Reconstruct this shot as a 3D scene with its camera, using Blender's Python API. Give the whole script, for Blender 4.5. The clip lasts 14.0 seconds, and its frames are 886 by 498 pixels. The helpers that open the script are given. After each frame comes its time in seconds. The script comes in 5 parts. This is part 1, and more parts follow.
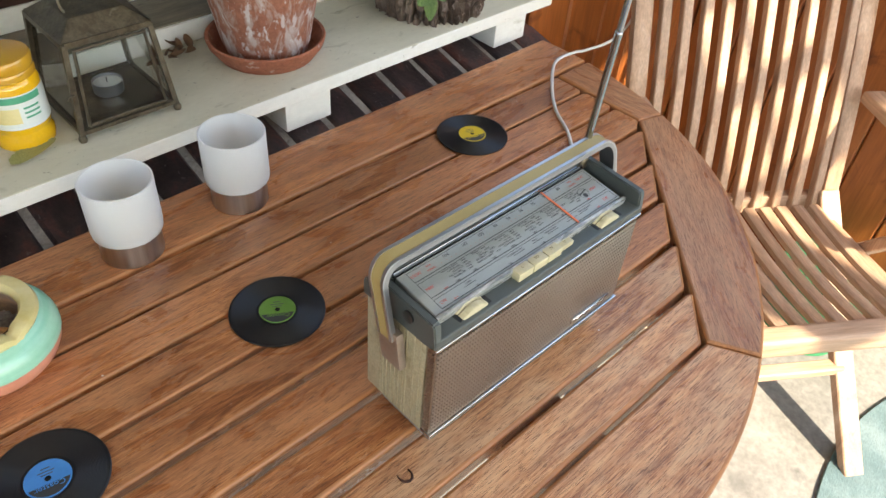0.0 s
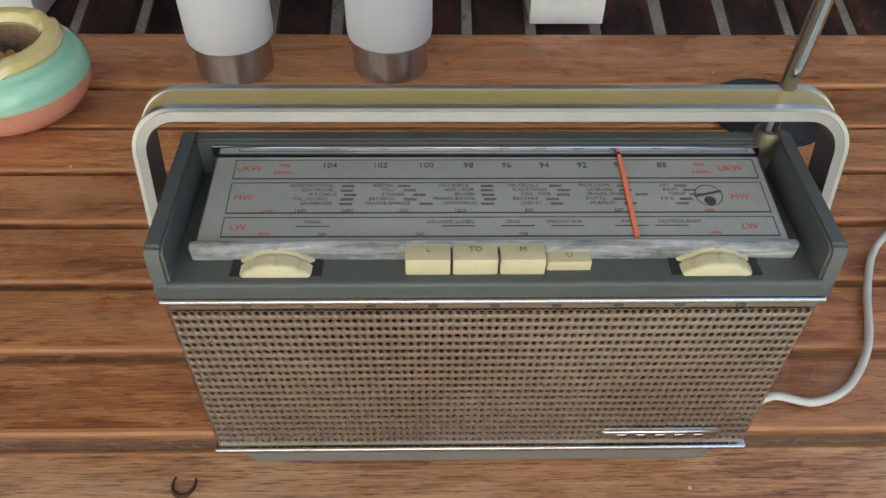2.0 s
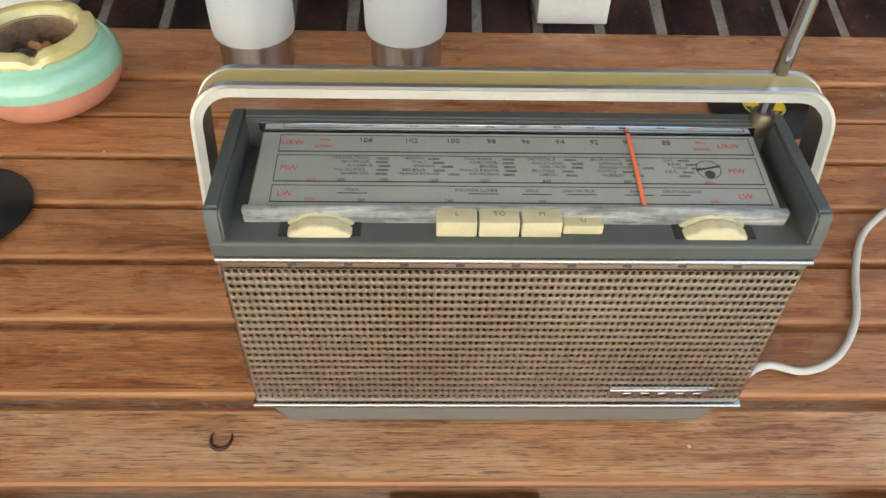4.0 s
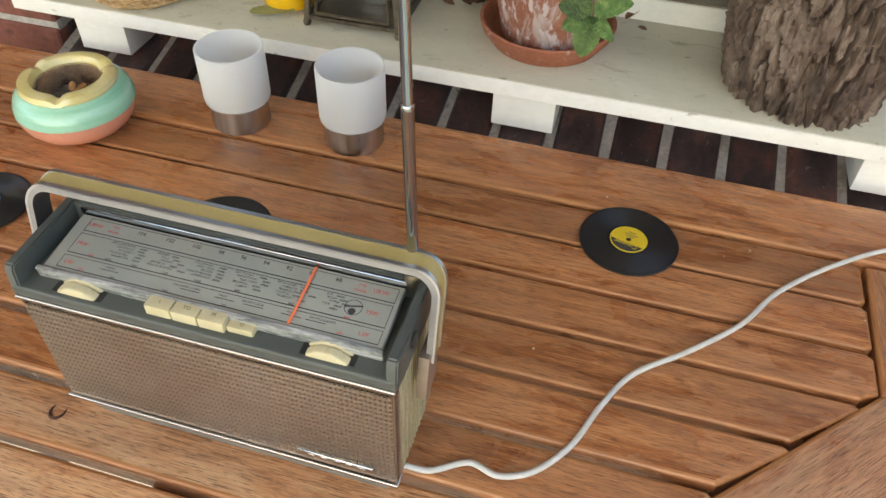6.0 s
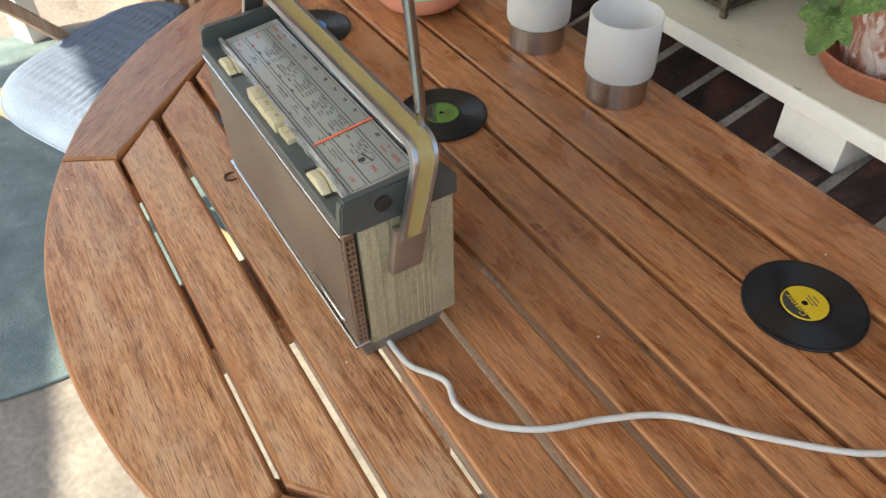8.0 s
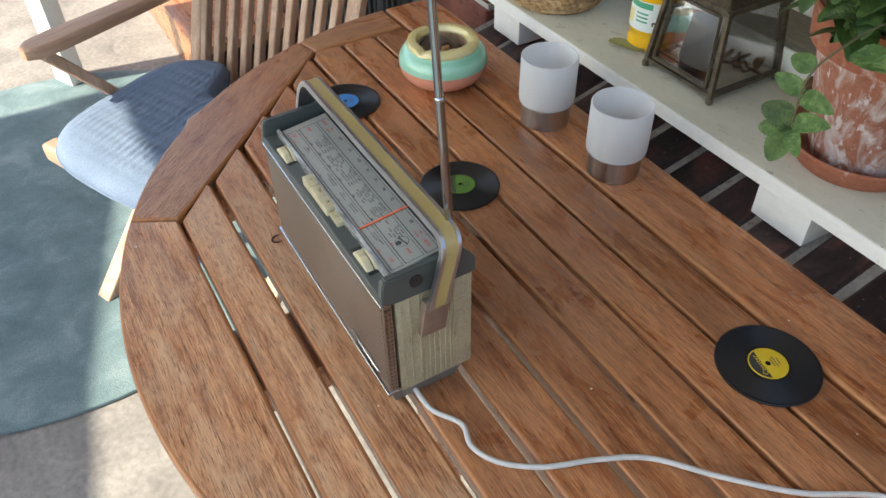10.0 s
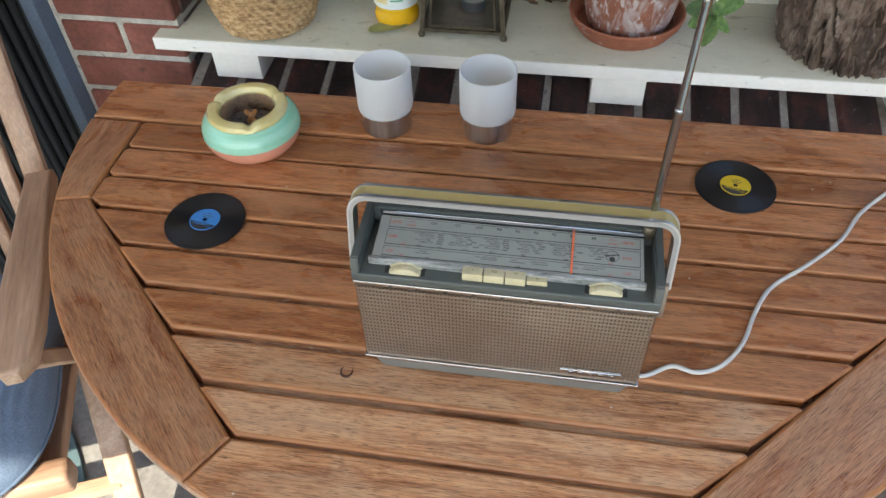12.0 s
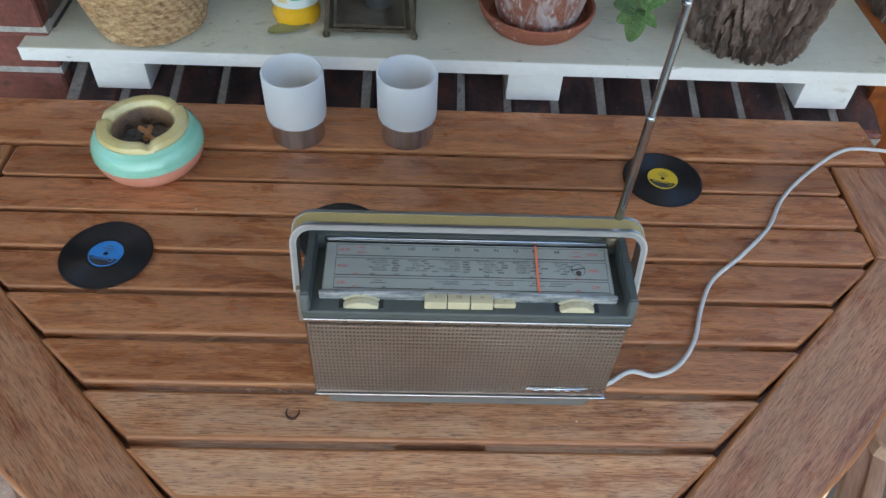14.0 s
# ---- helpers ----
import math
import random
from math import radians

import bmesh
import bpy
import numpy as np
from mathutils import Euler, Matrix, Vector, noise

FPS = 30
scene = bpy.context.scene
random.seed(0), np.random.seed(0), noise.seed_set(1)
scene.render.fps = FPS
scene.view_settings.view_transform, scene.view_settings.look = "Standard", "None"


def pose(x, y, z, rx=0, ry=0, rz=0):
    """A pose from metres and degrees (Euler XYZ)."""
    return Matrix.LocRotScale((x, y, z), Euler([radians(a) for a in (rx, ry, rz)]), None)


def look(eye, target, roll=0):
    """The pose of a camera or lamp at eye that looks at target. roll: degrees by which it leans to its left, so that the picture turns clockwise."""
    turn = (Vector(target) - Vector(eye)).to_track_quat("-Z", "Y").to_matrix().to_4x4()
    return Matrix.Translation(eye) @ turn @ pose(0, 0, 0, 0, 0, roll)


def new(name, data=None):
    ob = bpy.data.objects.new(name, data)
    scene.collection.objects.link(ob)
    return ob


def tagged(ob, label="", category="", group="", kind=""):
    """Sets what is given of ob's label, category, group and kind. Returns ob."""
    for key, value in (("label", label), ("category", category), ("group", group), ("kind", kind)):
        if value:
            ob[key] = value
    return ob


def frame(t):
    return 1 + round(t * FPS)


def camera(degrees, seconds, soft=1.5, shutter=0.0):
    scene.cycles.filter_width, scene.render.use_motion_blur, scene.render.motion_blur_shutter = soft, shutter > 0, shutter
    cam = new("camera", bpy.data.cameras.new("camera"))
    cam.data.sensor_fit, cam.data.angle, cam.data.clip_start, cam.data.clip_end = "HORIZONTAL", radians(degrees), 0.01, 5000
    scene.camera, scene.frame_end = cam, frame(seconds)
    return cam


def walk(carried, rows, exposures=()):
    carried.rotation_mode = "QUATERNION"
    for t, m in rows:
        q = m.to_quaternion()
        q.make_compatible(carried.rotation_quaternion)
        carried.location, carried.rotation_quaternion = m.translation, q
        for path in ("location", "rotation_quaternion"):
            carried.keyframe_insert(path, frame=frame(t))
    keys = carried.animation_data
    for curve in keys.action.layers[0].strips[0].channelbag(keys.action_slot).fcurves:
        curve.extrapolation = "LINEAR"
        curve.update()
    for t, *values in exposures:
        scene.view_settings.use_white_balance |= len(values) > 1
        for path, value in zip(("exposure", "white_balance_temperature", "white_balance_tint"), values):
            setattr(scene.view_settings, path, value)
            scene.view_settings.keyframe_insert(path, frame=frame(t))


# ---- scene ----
cam = camera(60.6, 14.0)
PATH = [
    (0, (-0.259, -0.263, 1.354), (0.822, 0.748, 0.009), 5.4),
    (0.5, (-0.058, -0.255, 1.324), (0.723, 0.971, -0.05), 5.2),
    (1, (0.102, -0.245, 1.256), (0.575, 1.064, -0.18), 5.2),
    (1.5, (0.153, -0.23, 1.21), (0.362, 1.13, -0.24), 2.8),
    (2, (0.135, -0.205, 1.128), (0.173, 1.205, -0.291), 0.9),
    (4.5, (0.121, -0.262, 1.15), (0.163, 1.158, -0.258), 1.8),
    (5, (0.186, -0.283, 1.209), (-0.005, 1.104, -0.22), 0.5),
    (5.5, (0.286, -0.294, 1.27), (0.006, 1.138, -0.098), 2.0),
    (6, (0.395, -0.256, 1.287), (0.031, 1.121, -0.117), 1.9),
    (6.5, (0.495, -0.189, 1.285), (-0.311, 0.983, -0.121), 0.4),
    (7, (0.581, -0.16, 1.28), (-0.435, 0.874, -0.099), -1.8),
    (7.3, (0.614, -0.164, 1.246), (-0.461, 0.813, -0.128), -0.7),
    (7.5, (0.624, -0.146, 1.24), (-0.5, 0.724, -0.168), -1.4),
    (7.7, (0.632, -0.125, 1.232), (-0.554, 0.64, -0.185), -2.6),
    (9.8, (0.696, -0.119, 1.307), (-0.623, 0.524, -0.052), -0.0),
    (10, (0.693, -0.162, 1.34), (-0.596, 0.56, -0.008), -1.3),
    (10.5, (0.629, -0.301, 1.391), (-0.442, 0.782, 0.094), -1.8),
    (11, (0.495, -0.385, 1.392), (-0.343, 0.878, 0.087), -0.4),
    (11.5, (0.342, -0.399, 1.396), (-0.262, 0.968, 0.066), -1.4),
    (11.8, (0.248, -0.428, 1.405), (-0.147, 0.953, 0.014), -0.8),
    (12, (0.194, -0.435, 1.418), (-0.064, 0.909, -0.041), -2.4),
    (12.5, (0.128, -0.424, 1.437), (0.132, 0.973, 0.006), 2.0),
    (13, (0.11, -0.404, 1.411), (0.247, 0.951, -0.054), 4.1),
    (13.2, (0.112, -0.402, 1.408), (0.222, 0.947, -0.065), 2.4),
    (13.5, (0.111, -0.394, 1.408), (0.206, 0.939, -0.081), 3.0),
    (14, (0.12, -0.381, 1.401), (0.183, 0.963, -0.079), 3.3),
]
EXPOSURES = [(0.0, 2.17, 7800, 8), (2.0, 1.78, 7900, 8), (4.5, 2.22, 8600, 8), (7.5, 2.1, 8500, 8), (10.0, 1.88, 7400, 8), (11.5, 1.8, 7400, 8), (12.3, 2.0, 6900, 6), (13.0, 1.77, 6350, 4), (14.0, 1.74, 6250, 4)]
walk(cam, [(t, look(eye, target, roll)) for t, eye, target, roll in PATH], EXPOSURES)
SKY, SUN = 0.14, 3.0
# ---- world and light ----
world = bpy.data.worlds.new("sky")
scene.world = world
world.use_nodes = True
wn, wl = world.node_tree.nodes, world.node_tree.links
wn.clear()
sky = wn.new("ShaderNodeTexSky")
sky.sky_type = 'NISHITA'
sky.sun_disc = False
SUN_TRAVEL = Vector((0.12, 0.70, -0.70)).normalized()
sky.sun_elevation = math.asin(-SUN_TRAVEL.z)
sky.sun_rotation = math.atan2(-SUN_TRAVEL.x, -SUN_TRAVEL.y)
bg = wn.new("ShaderNodeBackground")
bg.inputs["Strength"].default_value = SKY
wo = wn.new("ShaderNodeOutputWorld")
wl.new(sky.outputs[0], bg.inputs[0])
wl.new(bg.outputs[0], wo.inputs[0])
sun_data = bpy.data.lights.new("sun", 'SUN')
sun_data.energy = SUN
sun_data.angle = radians(0.6)
sun_data.color = (1.0, 0.94, 0.85)
sun = new("sun", sun_data)
sun.rotation_mode = "QUATERNION"
sun.rotation_quaternion = SUN_TRAVEL.to_track_quat("-Z", "Y")


# ---- materials ----
def principled(name):
    m = bpy.data.materials.new(name)
    m.use_nodes = True
    return m, m.node_tree.nodes, m.node_tree.links, m.node_tree.nodes["Principled BSDF"]


def surface(name, colours, stretch=(20, 20, 20), rough=0.6, metal=0.0, bump=0.2, fine=(300, 300, 300), stain=None,
            vary=0.0, distort=0.4, pores=None, rough_vary=0.15, coat=0.0, low=0.3, high=0.7, depth=0.002, specks=False):
    """A procedural surface: broad mottling in two or three colours, a fine grain that also gives relief, and optional stains
    (colour, scale, amount)."""
    m, n, l, b = principled(name)
    tc, info = n.new("ShaderNodeTexCoord"), n.new("ShaderNodeObjectInfo")
    shift = n.new("ShaderNodeVectorMath")
    shift.operation = 'MULTIPLY_ADD'
    l.new(info.outputs["Random"], shift.inputs[0])
    shift.inputs[1].default_value = (7.1, 3.3, 5.7)
    l.new(tc.outputs["Object"], shift.inputs[2])

    def noise_at(scale, detail, dist):
        mp = n.new("ShaderNodeMapping")
        mp.inputs["Scale"].default_value = scale
        l.new(shift.outputs[0], mp.inputs[0])
        t = n.new("ShaderNodeTexNoise")
        t.inputs["Scale"].default_value = 1.0
        t.inputs["Detail"].default_value = detail
        t.inputs["Roughness"].default_value = 0.6
        t.inputs["Distortion"].default_value = dist
        l.new(mp.outputs[0], t.inputs["Vector"])
        return t.outputs["Fac"]

    big = noise_at(stretch, 6, distort)
    small = noise_at(fine, 4, 0.0)
    ramp = n.new("ShaderNodeValToRGB")
    ramp.color_ramp.elements[0].position, ramp.color_ramp.elements[1].position = low, high
    ramp.color_ramp.elements[0].color = (*colours[0], 1)
    ramp.color_ramp.elements[1].color = (*colours[-1], 1)
    if len(colours) == 3:
        e = ramp.color_ramp.elements.new((low + high) / 2)
        e.color = (*colours[1], 1)
    l.new(big, ramp.inputs[0])
    col = ramp.outputs[0]

    def mixed(a, bcol, fac, mode='MIX'):
        x = n.new("ShaderNodeMix")
        x.data_type, x.blend_type = 'RGBA', mode
        if isinstance(fac, float):
            x.inputs[0].default_value = fac
        else:
            l.new(fac, x.inputs[0])
        l.new(a, x.inputs[6])
        if isinstance(bcol, tuple):
            x.inputs[7].default_value = (*bcol, 1)
        else:
            l.new(bcol, x.inputs[7])
        return x.outputs[2]

    grain = n.new("ShaderNodeMapRange")
    grain.inputs[1].default_value, grain.inputs[2].default_value = 0.3, 0.7
    grain.inputs[3].default_value, grain.inputs[4].default_value = (0.78, 1.15) if bump > 0.06 else (0.96, 1.03)
    l.new(small, grain.inputs[0])
    g = n.new("ShaderNodeCombineColor")
    for i in range(3):
        l.new(grain.outputs[0], g.inputs[i])
    col = mixed(col, g.outputs[0], 1.0, 'MULTIPLY')
    if stain:
        s = noise_at(stain[1] if isinstance(stain[1], tuple) else (stain[1],) * 3, 5, 0.8)
        r = n.new("ShaderNodeMapRange")
        r.inputs[1].default_value, r.inputs[2].default_value = 0.66 - stain[2], 0.80 - stain[2]
        l.new(s, r.inputs[0])
        col = mixed(col, stain[0], r.outputs[0])
    if pores:
        s = noise_at(pores[1], 3, 0.3)
        r = n.new("ShaderNodeMapRange")
        r.inputs[1].default_value, r.inputs[2].default_value = pores[2], pores[2] + 0.07
        r.inputs[4].default_value = 0.75
        l.new(s, r.inputs[0])
        col = mixed(col, pores[0], r.outputs[0])
    if specks:                   # grit and pale crumbs pressed into the grain
        dots = n.new("ShaderNodeTexVoronoi")
        dots.inputs["Scale"].default_value = 60.0
        l.new(shift.outputs[0], dots.inputs["Vector"])
        for chan, at, tone in ((0, 0.93, (0.08, 0.03, 0.015)), (1, 0.965, (0.70, 0.62, 0.52))):
            pick = n.new("ShaderNodeSeparateColor")
            l.new(dots.outputs["Color"], pick.inputs[0])
            near, chosen, both = (n.new("ShaderNodeMath") for _ in range(3))
            near.operation, chosen.operation, both.operation = 'LESS_THAN', 'GREATER_THAN', 'MULTIPLY'
            near.inputs[1].default_value, chosen.inputs[1].default_value = 0.085, at
            l.new(dots.outputs["Distance"], near.inputs[0])
            l.new(pick.outputs[chan], chosen.inputs[0])
            l.new(near.outputs[0], both.inputs[0])
            l.new(chosen.outputs[0], both.inputs[1])
            col = mixed(col, tone, both.outputs[0])
    if vary:
        hv = n.new("ShaderNodeHueSaturation")
        mr = n.new("ShaderNodeMapRange")
        mr.inputs[3].default_value, mr.inputs[4].default_value = 1 - vary, 1 + vary
        l.new(info.outputs["Random"], mr.inputs[0])
        l.new(mr.outputs[0], hv.inputs["Value"])
        l.new(col, hv.inputs["Color"])
        col = hv.outputs[0]
    l.new(col, b.inputs["Base Color"])
    rr = n.new("ShaderNodeMapRange")
    rr.inputs[3].default_value, rr.inputs[4].default_value = max(0.03, rough - rough_vary), min(1, rough + rough_vary)
    l.new(big, rr.inputs[0])
    l.new(rr.outputs[0], b.inputs["Roughness"])
    b.inputs["Metallic"].default_value = metal
    b.inputs["Coat Weight"].default_value = coat
    if bump:
        bp = n.new("ShaderNodeBump")
        bp.inputs["Strength"].default_value, bp.inputs["Distance"].default_value = bump, depth
        l.new(small, bp.inputs["Height"])
        l.new(bp.outputs[0], b.inputs["Normal"])
    return m


def timber(name, tones, weather, amount, rough, vary, pore=(0.10, 0.040, 0.020)):
    """Oiled boards, grain along x: long streaks, fine fibres, short dark pores, bleached patches and a few pale crumbs."""
    m, n, l, b = principled(name)
    tc, info, shift = n.new("ShaderNodeTexCoord"), n.new("ShaderNodeObjectInfo"), n.new("ShaderNodeVectorMath")
    shift.operation = 'MULTIPLY_ADD'
    shift.inputs[1].default_value = (7.1, 3.3, 5.7)
    l.new(info.outputs["Random"], shift.inputs[0])
    l.new(tc.outputs["Object"], shift.inputs[2])

    def grain_at(scale, detail, dist):
        mp, t = n.new("ShaderNodeMapping"), n.new("ShaderNodeTexNoise")
        mp.inputs["Scale"].default_value = scale
        t.inputs["Scale"].default_value, t.inputs["Detail"].default_value, t.inputs["Distortion"].default_value = 1.0, detail, dist
        t.inputs["Roughness"].default_value = 0.62
        l.new(shift.outputs[0], mp.inputs[0])
        l.new(mp.outputs[0], t.inputs["Vector"])
        return t.outputs["Fac"]

    def ranged(value, a0, a1, b0, b1):
        r = n.new("ShaderNodeMapRange")
        for i, x in enumerate((a0, a1, b0, b1)):
            r.inputs[i + 1].default_value = x
        l.new(value, r.inputs[0])
        return r.outputs[0]

    def mixed(fac, a, other):
        x = n.new("ShaderNodeMix")
        x.data_type = 'RGBA'
        l.new(fac, x.inputs[0])
        l.new(a, x.inputs[6])
        x.inputs[7].default_value = (*other, 1)
        return x.outputs[2]

    streak, fibre, patch, dash, blotch = grain_at((6, 75, 75), 6, 0.8), grain_at((38, 720, 720), 4, 0.2), grain_at((10, 24, 24), 8, 0.8), grain_at((60, 1150, 1150), 2, 0.1), grain_at((24, 60, 60), 8, 1.0)
    both = n.new("ShaderNodeMath")
    both.operation = 'MULTIPLY_ADD'
    l.new(ranged(fibre, 0, 1, 0, 0.46), both.inputs[0])
    both.inputs[1].default_value = 1.0
    l.new(ranged(streak, 0, 1, 0, 0.54), both.inputs[2])
    ramp = n.new("ShaderNodeValToRGB")
    ramp.color_ramp.elements[0].position, ramp.color_ramp.elements[1].position = 0.40, 0.60
    ramp.color_ramp.elements[0].color, ramp.color_ramp.elements[1].color = (*tones[0], 1), (*tones[2], 1)
    ramp.color_ramp.elements.new(0.5).color = (*tones[1], 1)
    l.new(both.outputs[0], ramp.inputs[0])
    col = mixed(ranged(patch, 0.44, 0.60, 0.0, amount), ramp.outputs[0], weather)
    col = mixed(ranged(blotch, 0.55, 0.70, 0.0, 0.62), col, tones[0])
    col = mixed(ranged(dash, 0.555, 0.63, 0.0, 0.72), col, pore)
    dots, pick = n.new("ShaderNodeTexVoronoi"), n.new("ShaderNodeSeparateColor")
    dots.inputs["Scale"].default_value = 60.0
    l.new(shift.outputs[0], dots.inputs["Vector"])
    l.new(dots.outputs["Color"], pick.inputs[0])
    near, chosen, crumb = (n.new("ShaderNodeMath") for _ in range(3))
    near.operation, chosen.operation, crumb.operation = 'LESS_THAN', 'GREATER_THAN', 'MULTIPLY'
    near.inputs[1].default_value, chosen.inputs[1].default_value = 0.075, 0.965
    l.new(dots.outputs["Distance"], near.inputs[0])
    l.new(pick.outputs[1], chosen.inputs[0])
    l.new(near.outputs[0], crumb.inputs[0])
    l.new(chosen.outputs[0], crumb.inputs[1])
    col = mixed(crumb.outputs[0], col, (0.66, 0.58, 0.48))
    hv = n.new("ShaderNodeHueSaturation")
    l.new(ranged(info.outputs["Random"], 0, 1, 1 - vary, 1 + vary), hv.inputs["Value"])
    l.new(col, hv.inputs["Color"])
    l.new(hv.outputs[0], b.inputs["Base Color"])
    l.new(ranged(patch, 0.3, 0.7, rough - 0.06, rough + 0.10), b.inputs["Roughness"])
    b.inputs["Coat Weight"].default_value, b.inputs["Coat Roughness"].default_value = 0.2, 0.24
    bp = n.new("ShaderNodeBump")
    bp.inputs["Strength"].default_value, bp.inputs["Distance"].default_value = 0.35, 0.0010
    l.new(fibre, bp.inputs["Height"])
    l.new(bp.outputs[0], b.inputs["Normal"])
    return m


TEAK = timber("oiled_teak", [(0.205, 0.066, 0.025), (0.395, 0.142, 0.052), (0.56, 0.240, 0.100)], (0.50, 0.240, 0.115), 0.5, 0.27, 0.15)
# paler teak for the front board and the first two slats
TEAK_PALE = timber("pale_teak", [(0.29, 0.115, 0.052), (0.53, 0.245, 0.115), (0.67, 0.37, 0.190)], (0.61, 0.39, 0.235), 0.6, 0.30, 0.07)
TEAK_GREY = timber("weathered_teak", [(0.215, 0.080, 0.036), (0.38, 0.158, 0.072), (0.51, 0.245, 0.122)], (0.47, 0.275, 0.155), 0.5, 0.29, 0.06)
KNOT = surface("dark_knot_wood", [(0.05, 0.018, 0.010), (0.10, 0.035, 0.018)], (90, 90, 90), 0.6)
# arris orange: fresh wood plus the light its rounding catches, both in the colour
TEAK_EDGE = surface("lit_fresh_teak_arris", [(0.33, 0.128, 0.047), (0.47, 0.20, 0.074)], (9, 120, 120), 0.38, 0, 0.2, (20, 300, 300))
CHAIR_WOOD = surface("pale_chair_wood", [(0.33, 0.190, 0.118), (0.46, 0.290, 0.190), (0.56, 0.385, 0.275)], (30, 30, 3.0), 0.5, 0, 0.2,
                     (300, 300, 18), vary=0.08)
CHAIR_WOOD_X = surface("pale_chair_wood_cross", [(0.33, 0.190, 0.118), (0.46, 0.290, 0.190), (0.56, 0.385, 0.275)], (3.0, 30, 30), 0.5, 0, 0.2,
                       (18, 300, 300), vary=0.08)
CHAIR_WOOD_Y = surface("pale_chair_wood_deep", [(0.33, 0.190, 0.118), (0.46, 0.290, 0.190), (0.56, 0.385, 0.275)], (30, 3.0, 30), 0.5, 0, 0.2,
                       (300, 18, 300), vary=0.08)
VARNISH = surface("orange_varnished_wood", [(0.20, 0.055, 0.014), (0.32, 0.095, 0.024), (0.42, 0.14, 0.04)], (14, 14, 1.6), 0.35, 0, 0.15,
                  (160, 160, 9), ((0.12, 0.03, 0.01), 9, 0.06), vary=0.08)
WHITE_PAINT = surface("old_white_paint", [(0.76, 0.75, 0.69), (0.82, 0.81, 0.76)], (6, 14, 14), 0.45, 0, 0.05, (90, 160, 160),
                      ((0.52, 0.49, 0.40), (14, 24, 24), 0.04), vary=0.02, pores=((0.30, 0.27, 0.21), (50, 90, 90), 0.69))
SHELF_TOP = surface("worn_cream_shelf_paint", [(0.53, 0.50, 0.38), (0.64, 0.61, 0.485)], (4, 9, 9), 0.5, 0, 0.055, (60, 120, 120),
                    ((0.36, 0.33, 0.23), (18, 30, 30), 0.05), pores=((0.20, 0.18, 0.13), (90, 140, 140), 0.65))
LEDGE = surface("weathered_grey_brown_ledge", [(0.16, 0.135, 0.095), (0.26, 0.225, 0.165)], (5, 40, 40), 0.7, 0, 0.3, (30, 200, 200), ((0.10, 0.085, 0.06), (14, 40, 40), 0.06))
WINDOW_BROWN = surface("dark_red_brown_paint", [(0.045, 0.018, 0.014), (0.075, 0.032, 0.024)], (8, 8, 8), 0.4, 0, 0.08, (60, 60, 60))
BRICK_DARK = surface("dark_glazed_brick", [(0.024, 0.017, 0.017), (0.062, 0.042, 0.040), (0.17, 0.065, 0.048)], (30, 16, 30), 0.42, 0, 0.6,
                     (160, 160, 160), ((0.30, 0.27, 0.25), (50, 34, 50), 0.015), vary=0.3, pores=((0.55, 0.53, 0.50), (130, 90, 130), 0.70))
BRICK_WORN = surface("worn_red_brick_nose", [(0.09, 0.028, 0.020), (0.22, 0.068, 0.044), (0.32, 0.13, 0.09)], (40, 40, 40), 0.5, 0, 0.7, (160, 160, 160), ((0.40, 0.37, 0.33), 60, 0.03), vary=0.2)
BRICK_RED = surface("red_brick", [(0.12, 0.036, 0.026), (0.19, 0.060, 0.042), (0.25, 0.09, 0.065)], (14, 14, 14), 0.8, 0, 0.5,
                    (140, 140, 140), ((0.10, 0.04, 0.035), 20, 0.06), vary=0.15)
MORTAR = surface("pale_mortar", [(0.32, 0.29, 0.25), (0.52, 0.485, 0.43)], (30, 30, 30), 0.9, 0, 0.6, (240, 240, 240), ((0.12, 0.10, 0.085), 40, 0.06))
STONE = surface("grey_stone_floor", [(0.17, 0.16, 0.15), (0.30, 0.29, 0.27)], (5, 5, 5), 0.8, 0, 0.4, (70, 70, 70),
                ((0.13, 0.125, 0.12), 7, 0.06))
RUG = surface("teal_woven_rug", [(0.085, 0.145, 0.16), (0.13, 0.20, 0.215), (0.21, 0.285, 0.30)], (9, 9, 9), 0.95, 0, 0.9, (130, 420, 200))
DENIM = surface("blue_quilted_fabric", [(0.11, 0.16, 0.24), (0.15, 0.21, 0.30)], (12, 12, 12), 0.95, 0, 0.5, (420, 420, 420))
GREY_PLASTIC = surface("grey_radio_plastic", [(0.062, 0.071, 0.067), (0.080, 0.090, 0.084)], (30, 30, 30), 0.42, 0, 0.05, (500, 500, 500))
BASE_PLASTIC = surface("dark_grey_plastic", [(0.16, 0.16, 0.15), (0.20, 0.20, 0.19)], (40, 40, 40), 0.5, 0, 0.05, (400, 400, 400))
IVORY = surface("ivory_leatherette", [(0.38, 0.325, 0.20), (0.48, 0.42, 0.275)], (40, 40, 40), 0.5, 0, 0.3, (520, 520, 520),
                ((0.30, 0.25, 0.145), (120, 120, 60), 0.08))
KEY_IVORY = surface("ivory_plastic", [(0.50, 0.435, 0.265), (0.58, 0.51, 0.33)], (60, 60, 60), 0.35, 0, 0.05, (500, 500, 500),
                    ((0.48, 0.40, 0.22), 90, 0.0))
POLISHED = surface("polished_chrome", [(0.36, 0.37, 0.39), (0.42, 0.43, 0.45)], (40, 40, 40), 0.06, 1, 0.0, rough_vary=0.03)
CHROME = surface("chrome", [(0.50, 0.50, 0.50), (0.56, 0.56, 0.56)], (40, 40, 40), 0.14, 1, 0.0, rough_vary=0.06)
